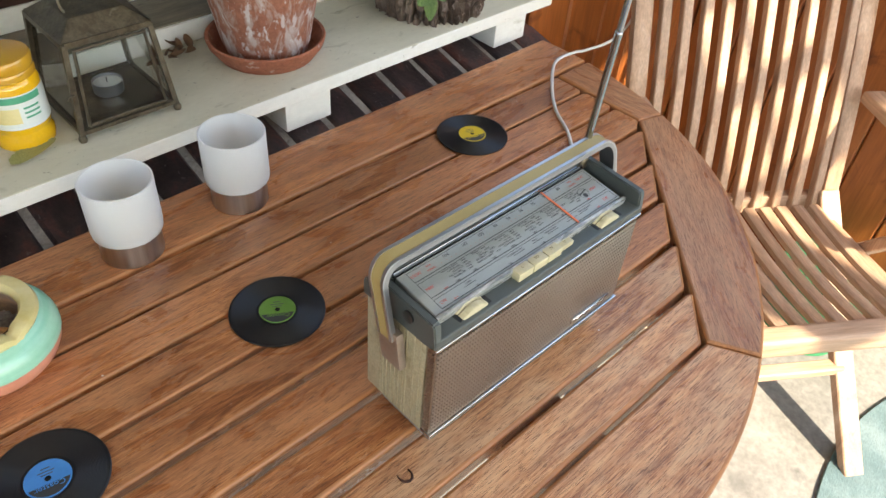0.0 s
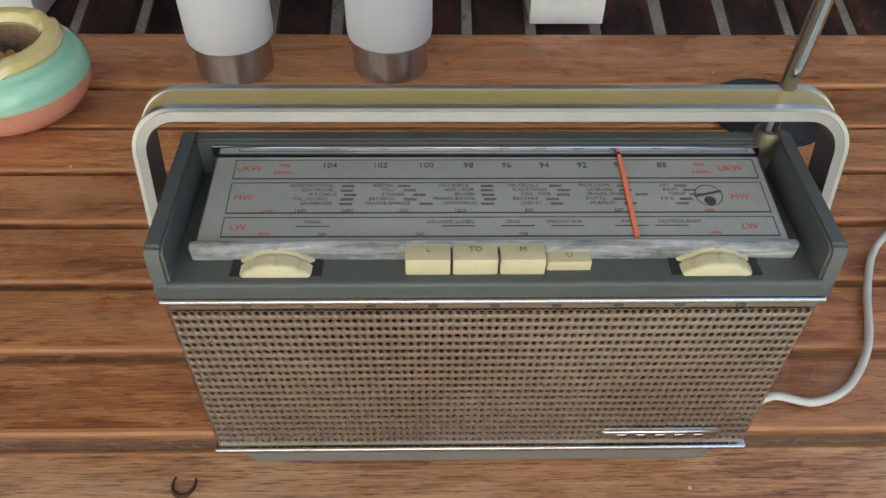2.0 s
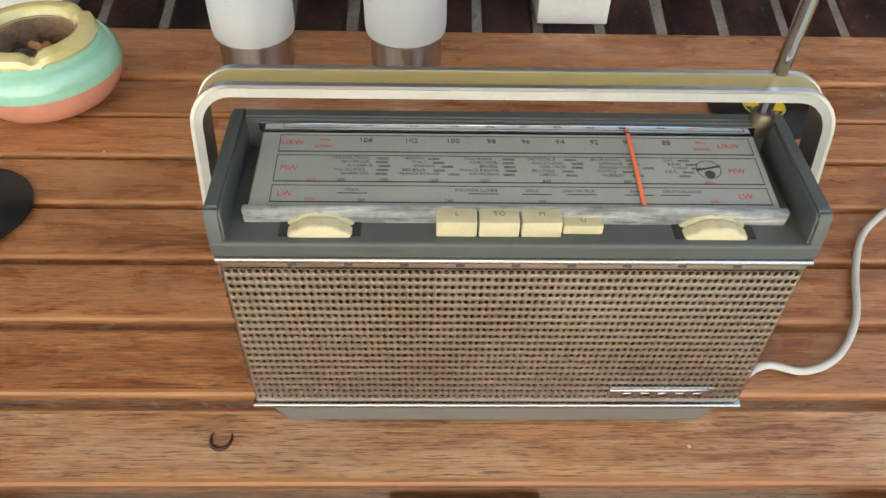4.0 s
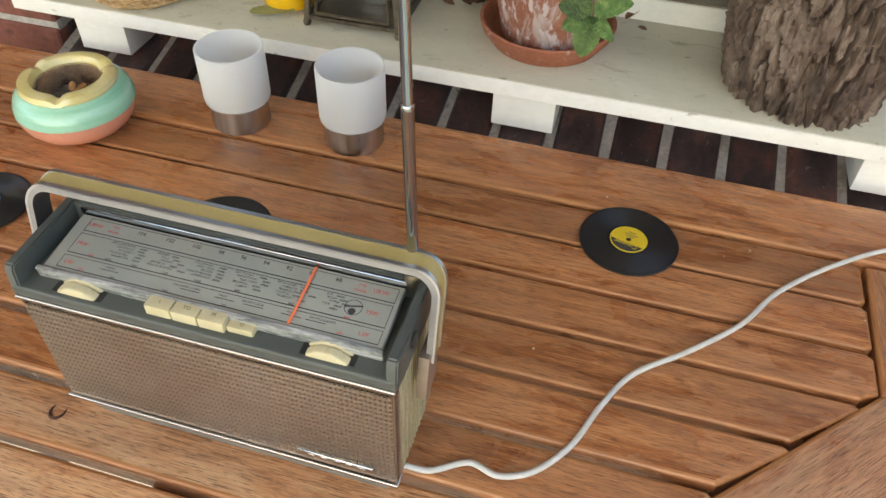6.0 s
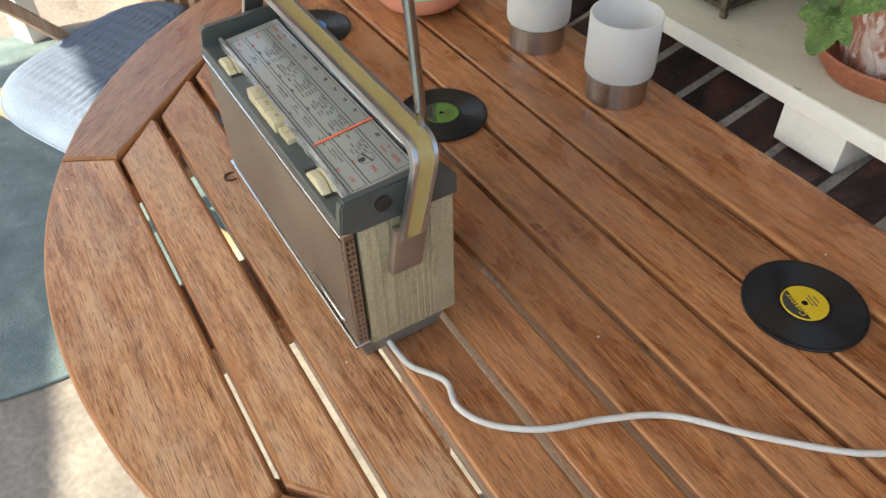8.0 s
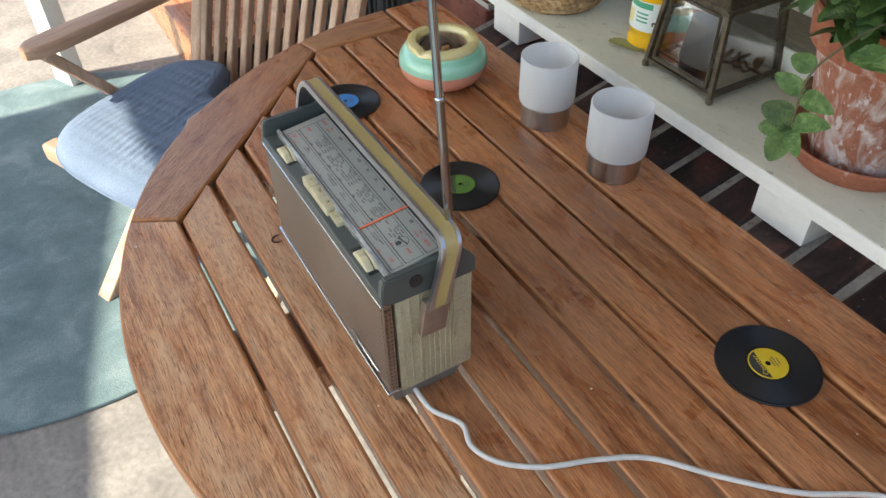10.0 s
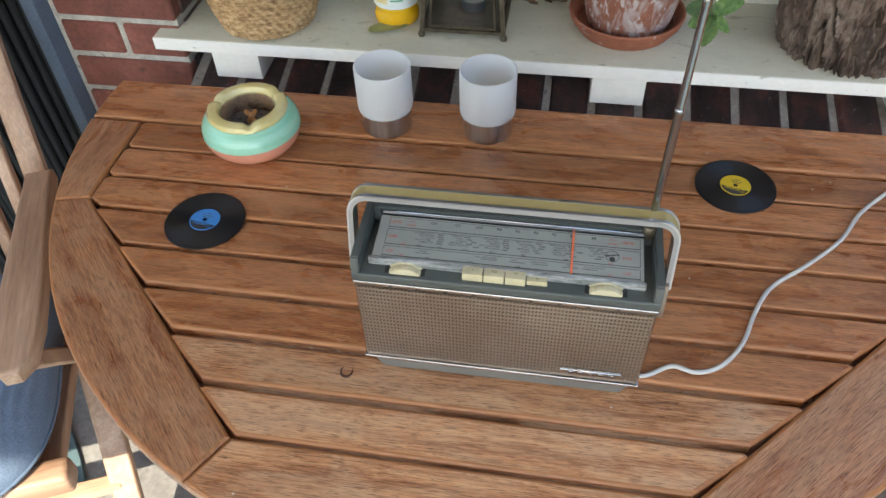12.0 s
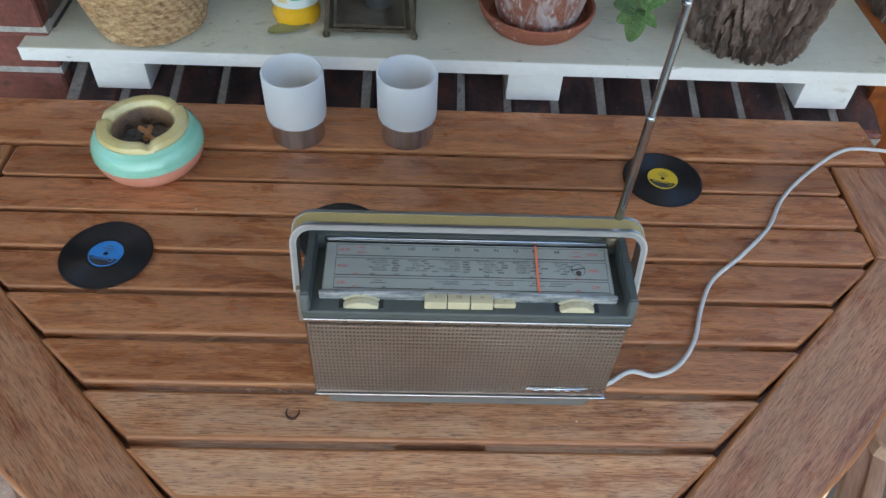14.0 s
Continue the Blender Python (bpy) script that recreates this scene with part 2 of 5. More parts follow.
ALU = surface("satin_aluminium", [(0.30, 0.315, 0.34), (0.36, 0.375, 0.40)], (20, 90, 90), 0.30, 0.95, 0.0, (300, 300, 300), rough_vary=0.04)
# lighter copy of the handle aluminium: sky light painted into the rims
LIT_ALU = surface("lit_rim_aluminium", [(0.46, 0.475, 0.50), (0.54, 0.555, 0.58)], (20, 90, 90), 0.30, 0.95, 0.0, (300, 300, 300), rough_vary=0.04)
GRILLE = surface("silvered_grille", [(0.42, 0.38, 0.335), (0.50, 0.46, 0.41)], (12, 12, 12), 0.33, 1.0, 0.0, (300, 300, 300), rough_vary=0.1)
GRILLE_SHADE = surface("grille_hole_shade", [(0.030, 0.024, 0.020), (0.048, 0.038, 0.030)], (90, 90, 90), 0.5, 0.5, 0.0)
GOLD = surface("gold_vinyl", [(0.40, 0.30, 0.115), (0.45, 0.345, 0.14)], (10, 30, 30), 0.38, 0.1, 0.04, (400, 400, 400))
CLIP_METAL = surface("dull_bronze_clip", [(0.30, 0.235, 0.19), (0.38, 0.31, 0.26)], (40, 40, 90), 0.42, 0.7, 0.05)
DIAL = surface("silver_grey_dial", [(0.32, 0.335, 0.305), (0.375, 0.39, 0.355)], (20, 20, 20), 0.4, 0.2, 0.02, (500, 500, 500), coat=0.8)
INK = surface("black_ink", [(0.03, 0.03, 0.03), (0.05, 0.05, 0.05)], rough=0.5, bump=0)
INK_GREY = surface("grey_ink", [(0.055, 0.055, 0.055), (0.085, 0.085, 0.085)], rough=0.5, bump=0)
KEY_INK = surface("faded_key_print", [(0.17, 0.13, 0.065), (0.22, 0.17, 0.09)], rough=0.5, bump=0)
CLOUDED = surface("clouded_clear_plastic", [(0.20, 0.21, 0.20), (0.34, 0.345, 0.335), (0.66, 0.65, 0.63)], (26, 160, 160), 0.30, 0.0, 0.1, (220, 220, 220), coat=0.5, low=0.36, high=0.66)
INK_RED = surface("red_ink", [(0.50, 0.06, 0.05), (0.58, 0.09, 0.07)], rough=0.5, bump=0)
NEEDLE = surface("orange_needle", [(0.82, 0.16, 0.07), (0.88, 0.20, 0.09)], rough=0.4, bump=0)
VINYL = surface("black_vinyl", [(0.006, 0.006, 0.007), (0.010, 0.010, 0.011)], (30, 30, 30), 0.38, 0, 0.0)
LABEL_BLUE = surface("blue_label", [(0.03, 0.19, 0.50), (0.05, 0.25, 0.60)], rough=0.5, bump=0)
LABEL_GREEN = surface("green_label", [(0.10, 0.22, 0.03), (0.13, 0.27, 0.05)], rough=0.5, bump=0)
LABEL_YELLOW = surface("yellow_label", [(0.62, 0.42, 0.02), (0.70, 0.50, 0.04)], rough=0.5, bump=0)
STEEL = surface("brushed_steel", [(0.40, 0.385, 0.365), (0.62, 0.60, 0.575)], (90, 90, 5), 0.33, 1.0, 0.06, (500, 500, 12))
GLAZE_GREEN = surface("mint_green_glaze", [(0.20, 0.52, 0.34), (0.36, 0.66, 0.50)], (4, 4, 90), 0.10, 0, 0.02, (200, 200, 200), coat=0.5)
GLAZE_YELLOW = surface("yellow_glaze", [(0.62, 0.50, 0.18), (0.72, 0.63, 0.34)], (22, 22, 22), 0.14, 0, 0.02, (200, 200, 200),
                       ((0.45, 0.55, 0.20), 30, 0.02), coat=0.5)
GLAZE_PINK = surface("salmon_pink_glaze", [(0.66, 0.26, 0.17), (0.74, 0.33, 0.23)], (20, 20, 20), 0.14, 0, 0.02, (200, 200, 200), coat=0.5)
GLAZE_DARK = surface("sooty_bowl_glaze", [(0.05, 0.04, 0.038), (0.30, 0.20, 0.13), (0.62, 0.36, 0.18)], (20, 20, 30), 0.3, 0, 0.1)
ASH = surface("grey_ash", [(0.06, 0.05, 0.05), (0.25, 0.23, 0.21)], (160, 160, 160), 0.95, 0, 0.6)
BUTT = surface("cork_filter_paper", [(0.52, 0.25, 0.09), (0.62, 0.33, 0.14)], (200, 200, 200), 0.8, 0, 0.1)
TERRACOTTA = surface("limed_terracotta", [(0.25, 0.090, 0.052), (0.33, 0.13, 0.078)], (16, 16, 16), 0.85, 0, 0.3, (160, 160, 160),
                     ((0.44, 0.35, 0.32), (48, 48, 20), 0.20), pores=((0.56, 0.51, 0.50), (90, 90, 44), 0.57))
TERRACOTTA_RED = surface("red_terracotta", [(0.28, 0.085, 0.045), (0.36, 0.125, 0.068)], (20, 20, 20), 0.8, 0, 0.3, (160, 160, 160),
                         ((0.50, 0.38, 0.34), 44, 0.06))
JUTE = surface("jute_rope", [(0.18, 0.098, 0.045), (0.45, 0.285, 0.135), (0.66, 0.47, 0.26)], (60, 60, 160), 0.9, 0, 0.7, (260, 260, 420))
BARK = surface("rough_brown_bark", [(0.040, 0.027, 0.021), (0.135, 0.092, 0.070), (0.30, 0.235, 0.19)], (44, 44, 10), 0.9, 0, 0.9, (130, 130, 40), depth=0.006)
BRASS = surface("tarnished_brass", [(0.09, 0.075, 0.055), (0.20, 0.165, 0.115)], (60, 60, 60), 0.4, 0.8, 0.2, (260, 260, 260),
                ((0.30, 0.28, 0.22), 40, 0.03))
WAX = surface("white_wax", [(0.66, 0.66, 0.62), (0.74, 0.74, 0.70)], rough=0.5, bump=0)
HONEY = surface("golden_yellow_contents", [(0.78, 0.40, 0.01), (0.86, 0.50, 0.02)], (20, 20, 20), 0.12, 0, 0.0, coat=0.6)
HONEY_DARK = surface("amber_plastic_top", [(0.50, 0.24, 0.015), (0.60, 0.32, 0.03)], (20, 20, 20), 0.15, 0, 0.0, coat=0.6)
PAPER = surface("white_label_paper", [(0.66, 0.70, 0.66), (0.74, 0.77, 0.72)], rough=0.6, bump=0)
PAPER_GREEN = surface("green_print", [(0.05, 0.30, 0.16), (0.08, 0.38, 0.22)], rough=0.6, bump=0)
PAPER_YELLOW = surface("pale_yellow_print", [(0.72, 0.60, 0.25), (0.78, 0.68, 0.36)], rough=0.6, bump=0)
PACKET_BLUE = surface("light_blue_print", [(0.12, 0.36, 0.46), (0.18, 0.44, 0.54)], rough=0.5, bump=0)
CABLE = surface("grey_white_cable", [(0.52, 0.51, 0.48), (0.60, 0.59, 0.56)], (60, 60, 60), 0.5, 0, 0.0)
LEAF = surface("mint_leaf_green", [(0.028, 0.060, 0.012), (0.054, 0.104, 0.021), (0.105, 0.17, 0.042)], (3, 3, 3), 0.42, 0, 0.7, (11, 9, 11), vary=0.35, depth=0.004)
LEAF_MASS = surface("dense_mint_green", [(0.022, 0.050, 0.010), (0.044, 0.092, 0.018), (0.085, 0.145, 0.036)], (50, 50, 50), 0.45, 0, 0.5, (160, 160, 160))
LEAF_PALE = surface("pale_variegated_leaf", [(0.034, 0.082, 0.014), (0.068, 0.138, 0.028), (0.17, 0.235, 0.075)], (4, 4, 4), 0.42, 0, 0.7, (11, 9, 11), vary=0.2, depth=0.004)
STEM = surface("brown_stem", [(0.08, 0.06, 0.03), (0.13, 0.12, 0.05)], rough=0.7)
DRY_LEAF = surface("dry_leaf", [(0.10, 0.05, 0.025), (0.22, 0.12, 0.06)], (60, 60, 60), 0.8, vary=0.3)
FALLEN_LEAF = surface("yellowing_leaf", [(0.22, 0.24, 0.07), (0.42, 0.40, 0.16)], (40, 40, 40), 0.6)
SOIL = surface("dark_soil", [(0.02, 0.014, 0.01), (0.05, 0.036, 0.026)], (90, 90, 90), 0.95, 0, 0.8)
BLUE_GREY = surface("blue_grey_paint", [(0.085, 0.115, 0.16), (0.11, 0.145, 0.20)], (10, 10, 10), 0.5, 0, 0.1)
CHARCOAL = surface("charcoal_ribbed_cloth", [(0.012, 0.013, 0.014), (0.030, 0.031, 0.033)], (90, 90, 6), 0.9, 0, 0.4)
GREEN_PLASTIC = surface("green_plastic", [(0.02, 0.22, 0.09), (0.03, 0.28, 0.12)], rough=0.4)
GARDEN_DARK = surface("unseen_garden_green", [(0.02, 0.04, 0.012), (0.06, 0.10, 0.03)], (3, 3, 3), 0.9, 0, 0.6, (30, 30, 30))
BLACK_PLASTIC = surface("black_plastic", [(0.012, 0.012, 0.012), (0.02, 0.02, 0.02)], rough=0.4, bump=0)
def thin_glass(name, tint=(0.93, 0.95, 0.94)):
    m, n, l, b = principled(name)
    clear, gloss, mix, fr = (n.new("ShaderNode" + k) for k in ("BsdfTransparent", "BsdfGlossy", "MixShader", "Fresnel"))
    clear.inputs[0].default_value = (*tint, 1)
    gloss.inputs["Roughness"].default_value = 0.04
    fr.inputs[0].default_value = 1.5
    l.new(fr.outputs[0], mix.inputs[0])
    l.new(clear.outputs[0], mix.inputs[1])
    l.new(gloss.outputs[0], mix.inputs[2])
    l.new(mix.outputs[0], n["Material Output"].inputs["Surface"])
    return m


GLASS = thin_glass("thin_glass")
# near-black colour that paints in the gloom of unlit interiors
ROOM_SHADE = surface("painted_room_shade", [(0.03, 0.028, 0.025), (0.05, 0.046, 0.04)], (4, 4, 4), 0.8)
FROST, fn, fl, fb = principled("frosted_white_glass")
fb.inputs["Base Color"].default_value = (0.81, 0.81, 0.795, 1)
fb.inputs["Roughness"].default_value = 0.45
fb.inputs["Subsurface Weight"].default_value = 0.5
fb.inputs["Subsurface Radius"].default_value = (0.012, 0.012, 0.012)
ft, fm = fn.new("ShaderNodeBsdfTranslucent"), fn.new("ShaderNodeMixShader")
ft.inputs[0].default_value = (0.90, 0.905, 0.895, 1)
fm.inputs[0].default_value = 0.46
fl.new(fb.outputs[0], fm.inputs[1])
fl.new(ft.outputs[0], fm.inputs[2])
fl.new(fm.outputs[0], fn["Material Output"].inputs["Surface"])


# ---- mesh helpers ----
def mesh_ob(name, bm, mat, smooth=False):
    me = bpy.data.meshes.new(name)
    bmesh.ops.recalc_face_normals(bm, faces=bm.faces)
    bm.to_mesh(me)
    bm.free()
    me.materials.append(mat)
    if smooth:
        me.polygons.foreach_set("use_smooth", [True] * len(me.polygons))
        me.set_sharp_from_angle(angle=radians(40))
    return new(name, me)


def part(name, bm, mat, parent=None, label="", m=None, smooth=True):
    ob = mesh_ob(name, bm, mat, smooth)
    ob.parent = parent
    if m is not None:
        ob.matrix_basis = m
    return tagged(ob, label)


def thing(name, m, label, category, group="", kind=""):
    ob = new(name)
    ob.empty_display_size = 0.02
    ob.matrix_basis = m
    return tagged(ob, label, category, group, kind)


def box(bm, x0, x1, y0, y1, z0, z1, bevel=0.0, seg=2, m=None):
    r = bmesh.ops.create_cube(bm, size=1, matrix=Matrix.Translation(((x0 + x1) / 2, (y0 + y1) / 2, (z0 + z1) / 2)) @ Matrix.Diagonal((x1 - x0, y1 - y0, z1 - z0, 1)))
    vs = r["verts"]
    if bevel:
        es = list({e for v in vs for e in v.link_edges})
        out = bmesh.ops.bevel(bm, geom=es, offset=bevel, segments=seg, affect='EDGES', profile=0.6)
        vs = list({v for f in out["faces"] for v in f.verts} | {v for v in vs if v.is_valid})
    if m is not None:
        bmesh.ops.transform(bm, matrix=m, verts=[v for v in vs if v.is_valid])
    return bm


def lathe(profile, seg=48, wobble=None, closed=False, caps=True):
    bm = bmesh.new()
    rings = []
    for r, z in profile:
        ring = []
        for i in range(seg):
            a = 2 * math.pi * i / seg
            rr = r * (wobble(a, z) if wobble else 1)
            ring.append(bm.verts.new((rr * math.cos(a), rr * math.sin(a), z)))
        rings.append(ring)
    pairs = list(zip(rings, rings[1:])) + ([(rings[-1], rings[0])] if closed else [])
    for a, b in pairs:
        for i in range(seg):
            bm.faces.new((a[i], a[(i + 1) % seg], b[(i + 1) % seg], b[i]))
    if caps and not closed:
        for ring in (rings[0], rings[-1]):
            if max(math.hypot(v.co.x, v.co.y) for v in ring) > 1e-5:
                bm.faces.new(ring)
    bmesh.ops.remove_doubles(bm, verts=bm.verts, dist=1e-6)
    return bm


def smooth_path(pts, n=6):
    p = [Vector(q) for q in pts]
    p = [2 * p[0] - p[1]] + p + [2 * p[-1] - p[-2]]
    out = []
    for i in range(1, len(p) - 2):
        for k in range(n):
            t = k / n
            a, b, c, d = p[i - 1:i + 3]
            out.append(0.5 * ((2 * b) + (c - a) * t + (2 * a - 5 * b + 4 * c - d) * t * t + (3 * b - a - 3 * c + d) * t ** 3))
    out.append(p[-2])
    return out


def tube(bm, pts, radius, seg=10):
    pts = [Vector(q) for q in pts]
    rad = radius if callable(radius) else (lambda f: radius)
    side = None
    rings = []
    for i, p in enumerate(pts):
        d = (pts[min(i + 1, len(pts) - 1)] - pts[max(i - 1, 0)]).normalized()
        if side is None:
            side = d.orthogonal().normalized()
        side = (side - d * side.dot(d)).normalized()
        up = d.cross(side)
        r = rad(i / max(1, len(pts) - 1))
        rings.append([bm.verts.new(p + r * (math.cos(2 * math.pi * k / seg) * side + math.sin(2 * math.pi * k / seg) * up)) for k in range(seg)])
    for a, b in zip(rings, rings[1:]):
        for k in range(seg):
            bm.faces.new((a[k], a[(k + 1) % seg], b[(k + 1) % seg], b[k]))
    bm.faces.new(rings[0])
    bm.faces.new(rings[-1])
    return bm


def inset_poly(poly, d):
    n, out = len(poly), []
    area = sum(poly[i][0] * poly[(i + 1) % n][1] - poly[(i + 1) % n][0] * poly[i][1] for i in range(n))
    s = 1 if area > 0 else -1
    for i in range(n):
        a, b, c = Vector(poly[i - 1]), Vector(poly[i]), Vector(poly[(i + 1) % n])
        n1, n2 = (b - a).normalized(), (c - b).normalized()
        n1, n2 = Vector((-n1.y, n1.x)) * s, Vector((-n2.y, n2.x)) * s
        k = n1 + n2
        out.append(b + k * (d / max(0.3, 1 + n1.dot(n2))))
    return out


def plank(bm, poly, z0, z1, bevel=0.003, arris=0):
    """A board of that outline, its upper arris rounded off; arris: the material slot of the rounding."""
    levels = [(0, z0), (0, z1 - bevel), (bevel * 0.13, z1 - bevel * 0.5), (bevel * 0.5, z1 - bevel * 0.13), (bevel, z1)]
    rings = [[bm.verts.new((p[0], p[1], z)) for p in (inset_poly(poly, d) if d else poly)] for d, z in levels]
    n = len(poly)
    for level, (a, b) in enumerate(zip(rings, rings[1:])):
        for i in range(n):
            bm.faces.new((a[i], a[(i + 1) % n], b[(i + 1) % n], b[i])).material_index = arris if level else 0
    bm.faces.new(rings[0])
    bm.faces.new(rings[-1])
    return bm


def lettering(name, body, size, mat, parent, m, label="", align='CENTER'):
    cu = bpy.data.curves.new(name, 'FONT')
    cu.body, cu.size, cu.align_x, cu.align_y = body, size, align, 'CENTER'
    cu.extrude = 0.00008
    cu.resolution_u = 2
    tmp = bpy.data.objects.new(name, cu)
    scene.collection.objects.link(tmp)
    me = bpy.data.meshes.new_from_object(tmp.evaluated_get(bpy.context.evaluated_depsgraph_get()))
    bpy.data.objects.remove(tmp)
    me.name = name
    me.materials.clear()
    me.materials.append(mat)
    ob = new(name, me)
    ob.parent = parent
    ob.matrix_basis = m
    return tagged(ob, label)


def turned(x, y, deg, z=0.0):
    return pose(x, y, z, 0, 0, deg)

# ---- the setting ----
TOP = 0.74                       # height of the table top
SHELF = 0.793                    # height of the window shelf
bm = bmesh.new()
box(bm, -40, 40, -40, 20, -0.10, 0.0)
floor = part("floor", bm, STONE)
tagged(floor, "grey stone terrace floor, partly in bright sun", "floor", kind="structure")


def wall_of_bricks(name, label, x0, x1, y0, z0, z1, thick=0.24):
    """A wall whose face looks towards -y: mortar body, with each brick proud of it."""
    bm = bmesh.new()
    box(bm, x0, x1, y0 + 0.006, y0 + thick, z0, z1)
    w = part(name, bm, MORTAR, None, "", None, False)
    return tagged(w, label, "wall", kind="structure")


def brick_mesh(name, length, height, depth, mat):
    bm = bmesh.new()
    box(bm, -length / 2, length / 2, 0, depth, -height / 2, height / 2, 0.003, 1)
    me = bpy.data.meshes.new(name)
    bmesh.ops.recalc_face_normals(bm, faces=bm.faces)
    bm.to_mesh(me)
    bm.free()
    me.materials.append(mat)
    return me


WALL_Y = 0.555
wall_left = wall_of_bricks("wall_house_left", "red brick house wall with pale mortar joints", -0.62, -0.408, WALL_Y, 0, 2.45)
wall_low = wall_of_bricks("wall_under_window", "red brick wall under the window", -0.408, 0.795, WALL_Y + 0.01, 0, 0.655, 0.3)
# sloping brick sill
SILL_TILT = 14
bm = bmesh.new()
box(bm, -0.404, 0.808, 0.0, 0.28, -0.10, -0.006)
sill = part("window_sill_brick", bm, MORTAR, None, "", pose(0, 0.500, 0.700, SILL_TILT, 0, 0), False)
tagged(sill, "sloping window sill of dark glazed bricks on edge with pale joints", "window sill", kind="structure")
# window over the shelf
bm = bmesh.new()
box(bm, -0.400, 1.1, 0.735, 0.775, 0.70, 0.823, 0.003)
window_sill = part("window_board", bm, WHITE_PAINT)
tagged(window_sill, "white-painted timber rail under the window", "window sill", kind="structure")
bm = bmesh.new()
box(bm, -0.400, 1.1, 0.838, 0.90, 0.80, 0.859, 0.004)
frame_low = part("window_frame_lower", bm, WHITE_PAINT)
tagged(frame_low, "white-painted lower window frame", "window frame", kind="structure")
bm = bmesh.new()
box(bm, -0.400, 1.1, 0.739, 0.838, 0.815, 0.826, 0.002)
ledge = part("window_ledge", bm, LEDGE)
tagged(ledge, "weathered grey-brown ledge before the window", "window ledge", kind="structure")
window_1 = thing("window_1", pose(0.37, 0.869, 0.859), "dark brown timber window with dim panes above the shelf", "window", kind="structure")
for x in (-0.71, 0.0, 0.71):
    bm = bmesh.new()
    box(bm, x - 0.03, x + 0.03, -0.025, 0.03, 0.051, 1.225, 0.004)
    part("window_frame", bm, WINDOW_BROWN, window_1)
bm = bmesh.new()
box(bm, -0.74, 0.74, -0.025, 0.03, 1.226, 1.296, 0.004)
part("window_frame", bm, WINDOW_BROWN, window_1)
part("window_frame", box(bmesh.new(), -0.74, 0.74, -0.030, 0.028, 0.0, 0.05, 0.004), WINDOW_BROWN, window_1)
for x in (-0.355, 0.355):
    bm = bmesh.new()
    box(bm, x - 0.326, x + 0.326, 0.0, 0.006, 0.05, 1.226)
    part("pane", bm, GLASS, window_1)
bm = bmesh.new()
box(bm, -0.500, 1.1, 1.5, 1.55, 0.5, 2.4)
room = part("room_behind_window", bm, ROOM_SHADE)
tagged(room, "room wall behind the window, its gloom painted in near-black", "wall", kind="structure")
bm = bmesh.new()
box(bm, -0.62, 0.95, WALL_Y, 0.92, 2.157, 2.46)
lintel = part("wall_over_window", bm, WHITE_PAINT)
tagged(lintel, "white board above the window", "wall", kind="structure")
# varnished boarding to the right
boarding = thing("wall_boarded", pose(0, 0, 0), "orange varnished vertical timber boarding", "wall", kind="structure")


def wall_board(w, h, t=0.022):
    bm = bmesh.new()
    box(bm, -w / 2, w / 2, -t, 0, 0, h, 0.004, 1)
    me = bpy.data.meshes.new("board")
    bmesh.ops.recalc_face_normals(bm, faces=bm.faces)
    bm.to_mesh(me)
    bm.free()
    me.materials.append(VARNISH)
    return me


board_low_me = wall_board(0.118, 1.35)
board_short_me = wall_board(0.118, 0.79)
for i in range(6):
    b = new("board", board_short_me if i < 2 else board_low_me)
    b.parent, b.matrix_basis = boarding, pose(0.862 + 0.12 * i, 0.585, 0)
for i in range(8):
    b = new("board", board_low_me)
    b.parent, b.matrix_basis = boarding, pose(1.47, 0.50 - 0.12 * i, 0, 0, 0, -90)
bm = bmesh.new()
box(bm, 0.812, 1.04, 0.587, 0.80, 0, SHELF)
box(bm, 1.04, 1.52, 0.587, 0.66, 0, 1.35)
box(bm, 1.472, 1.52, -0.35, 0.622, 0, 1.35)
part("backing", bm, VARNISH, boarding)
# doorway to the left of the brick
bm = bmesh.new()
box(bm, -0.646, -0.622, 0.53, 0.62, 0, 2.3, 0.004)
door_post = part("door_post", bm, BLUE_GREY)
tagged(door_post, "blue-grey painted door post beside the brick wall", "door post", kind="structure")
curtain = thing("door_curtain", pose(-1.15, 0.60, 0.02), "charcoal ribbed strip curtain hanging in the doorway", "curtain")
for i in range(48):
    x = -0.45 + i * 0.02
    part("strip", box(bmesh.new(), x, x + 0.016, 0.008 * math.sin(i * 0.9), 0.012 + 0.008 * math.sin(i * 0.9), 0, 2.2, 0.003, 1), CHARCOAL, curtain)
# near-black panel in place of the shade inside the doorway
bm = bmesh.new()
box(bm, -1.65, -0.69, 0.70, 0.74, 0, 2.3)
door_dark = part("door_1", bm, ROOM_SHADE)
tagged(door_dark, "near-black panel painted as the doorway's shade behind the curtain", "door", kind="structure")
bm = bmesh.new()
box(bm, -5.0, -1.65, 0.62, 0.86, 0, 2.45)
wall_far = part("wall_house_far", bm, BRICK_RED)
tagged(wall_far, "red brick house wall past the doorway", "wall", kind="structure")
# roof of the veranda, out of view; its openings are added to shape the sun
bm = bmesh.new()
box(bm, -2.3, 0.95, -1.36, 0.9, 2.46, 2.52)
box(bm, 0.95, 1.22, -1.36, -0.95, 2.46, 2.52)
box(bm, -2.3, 0.70, -2.02, -1.36, 2.46, 2.52)
box(bm, 0.92, 1.22, -2.02, -1.36, 2.46, 2.52)
box(bm, 0.45, 0.70, -2.22, -2.02, 2.46, 2.52)
box(bm, 0.92, 1.22, -2.22, -2.02, 2.46, 2.52)
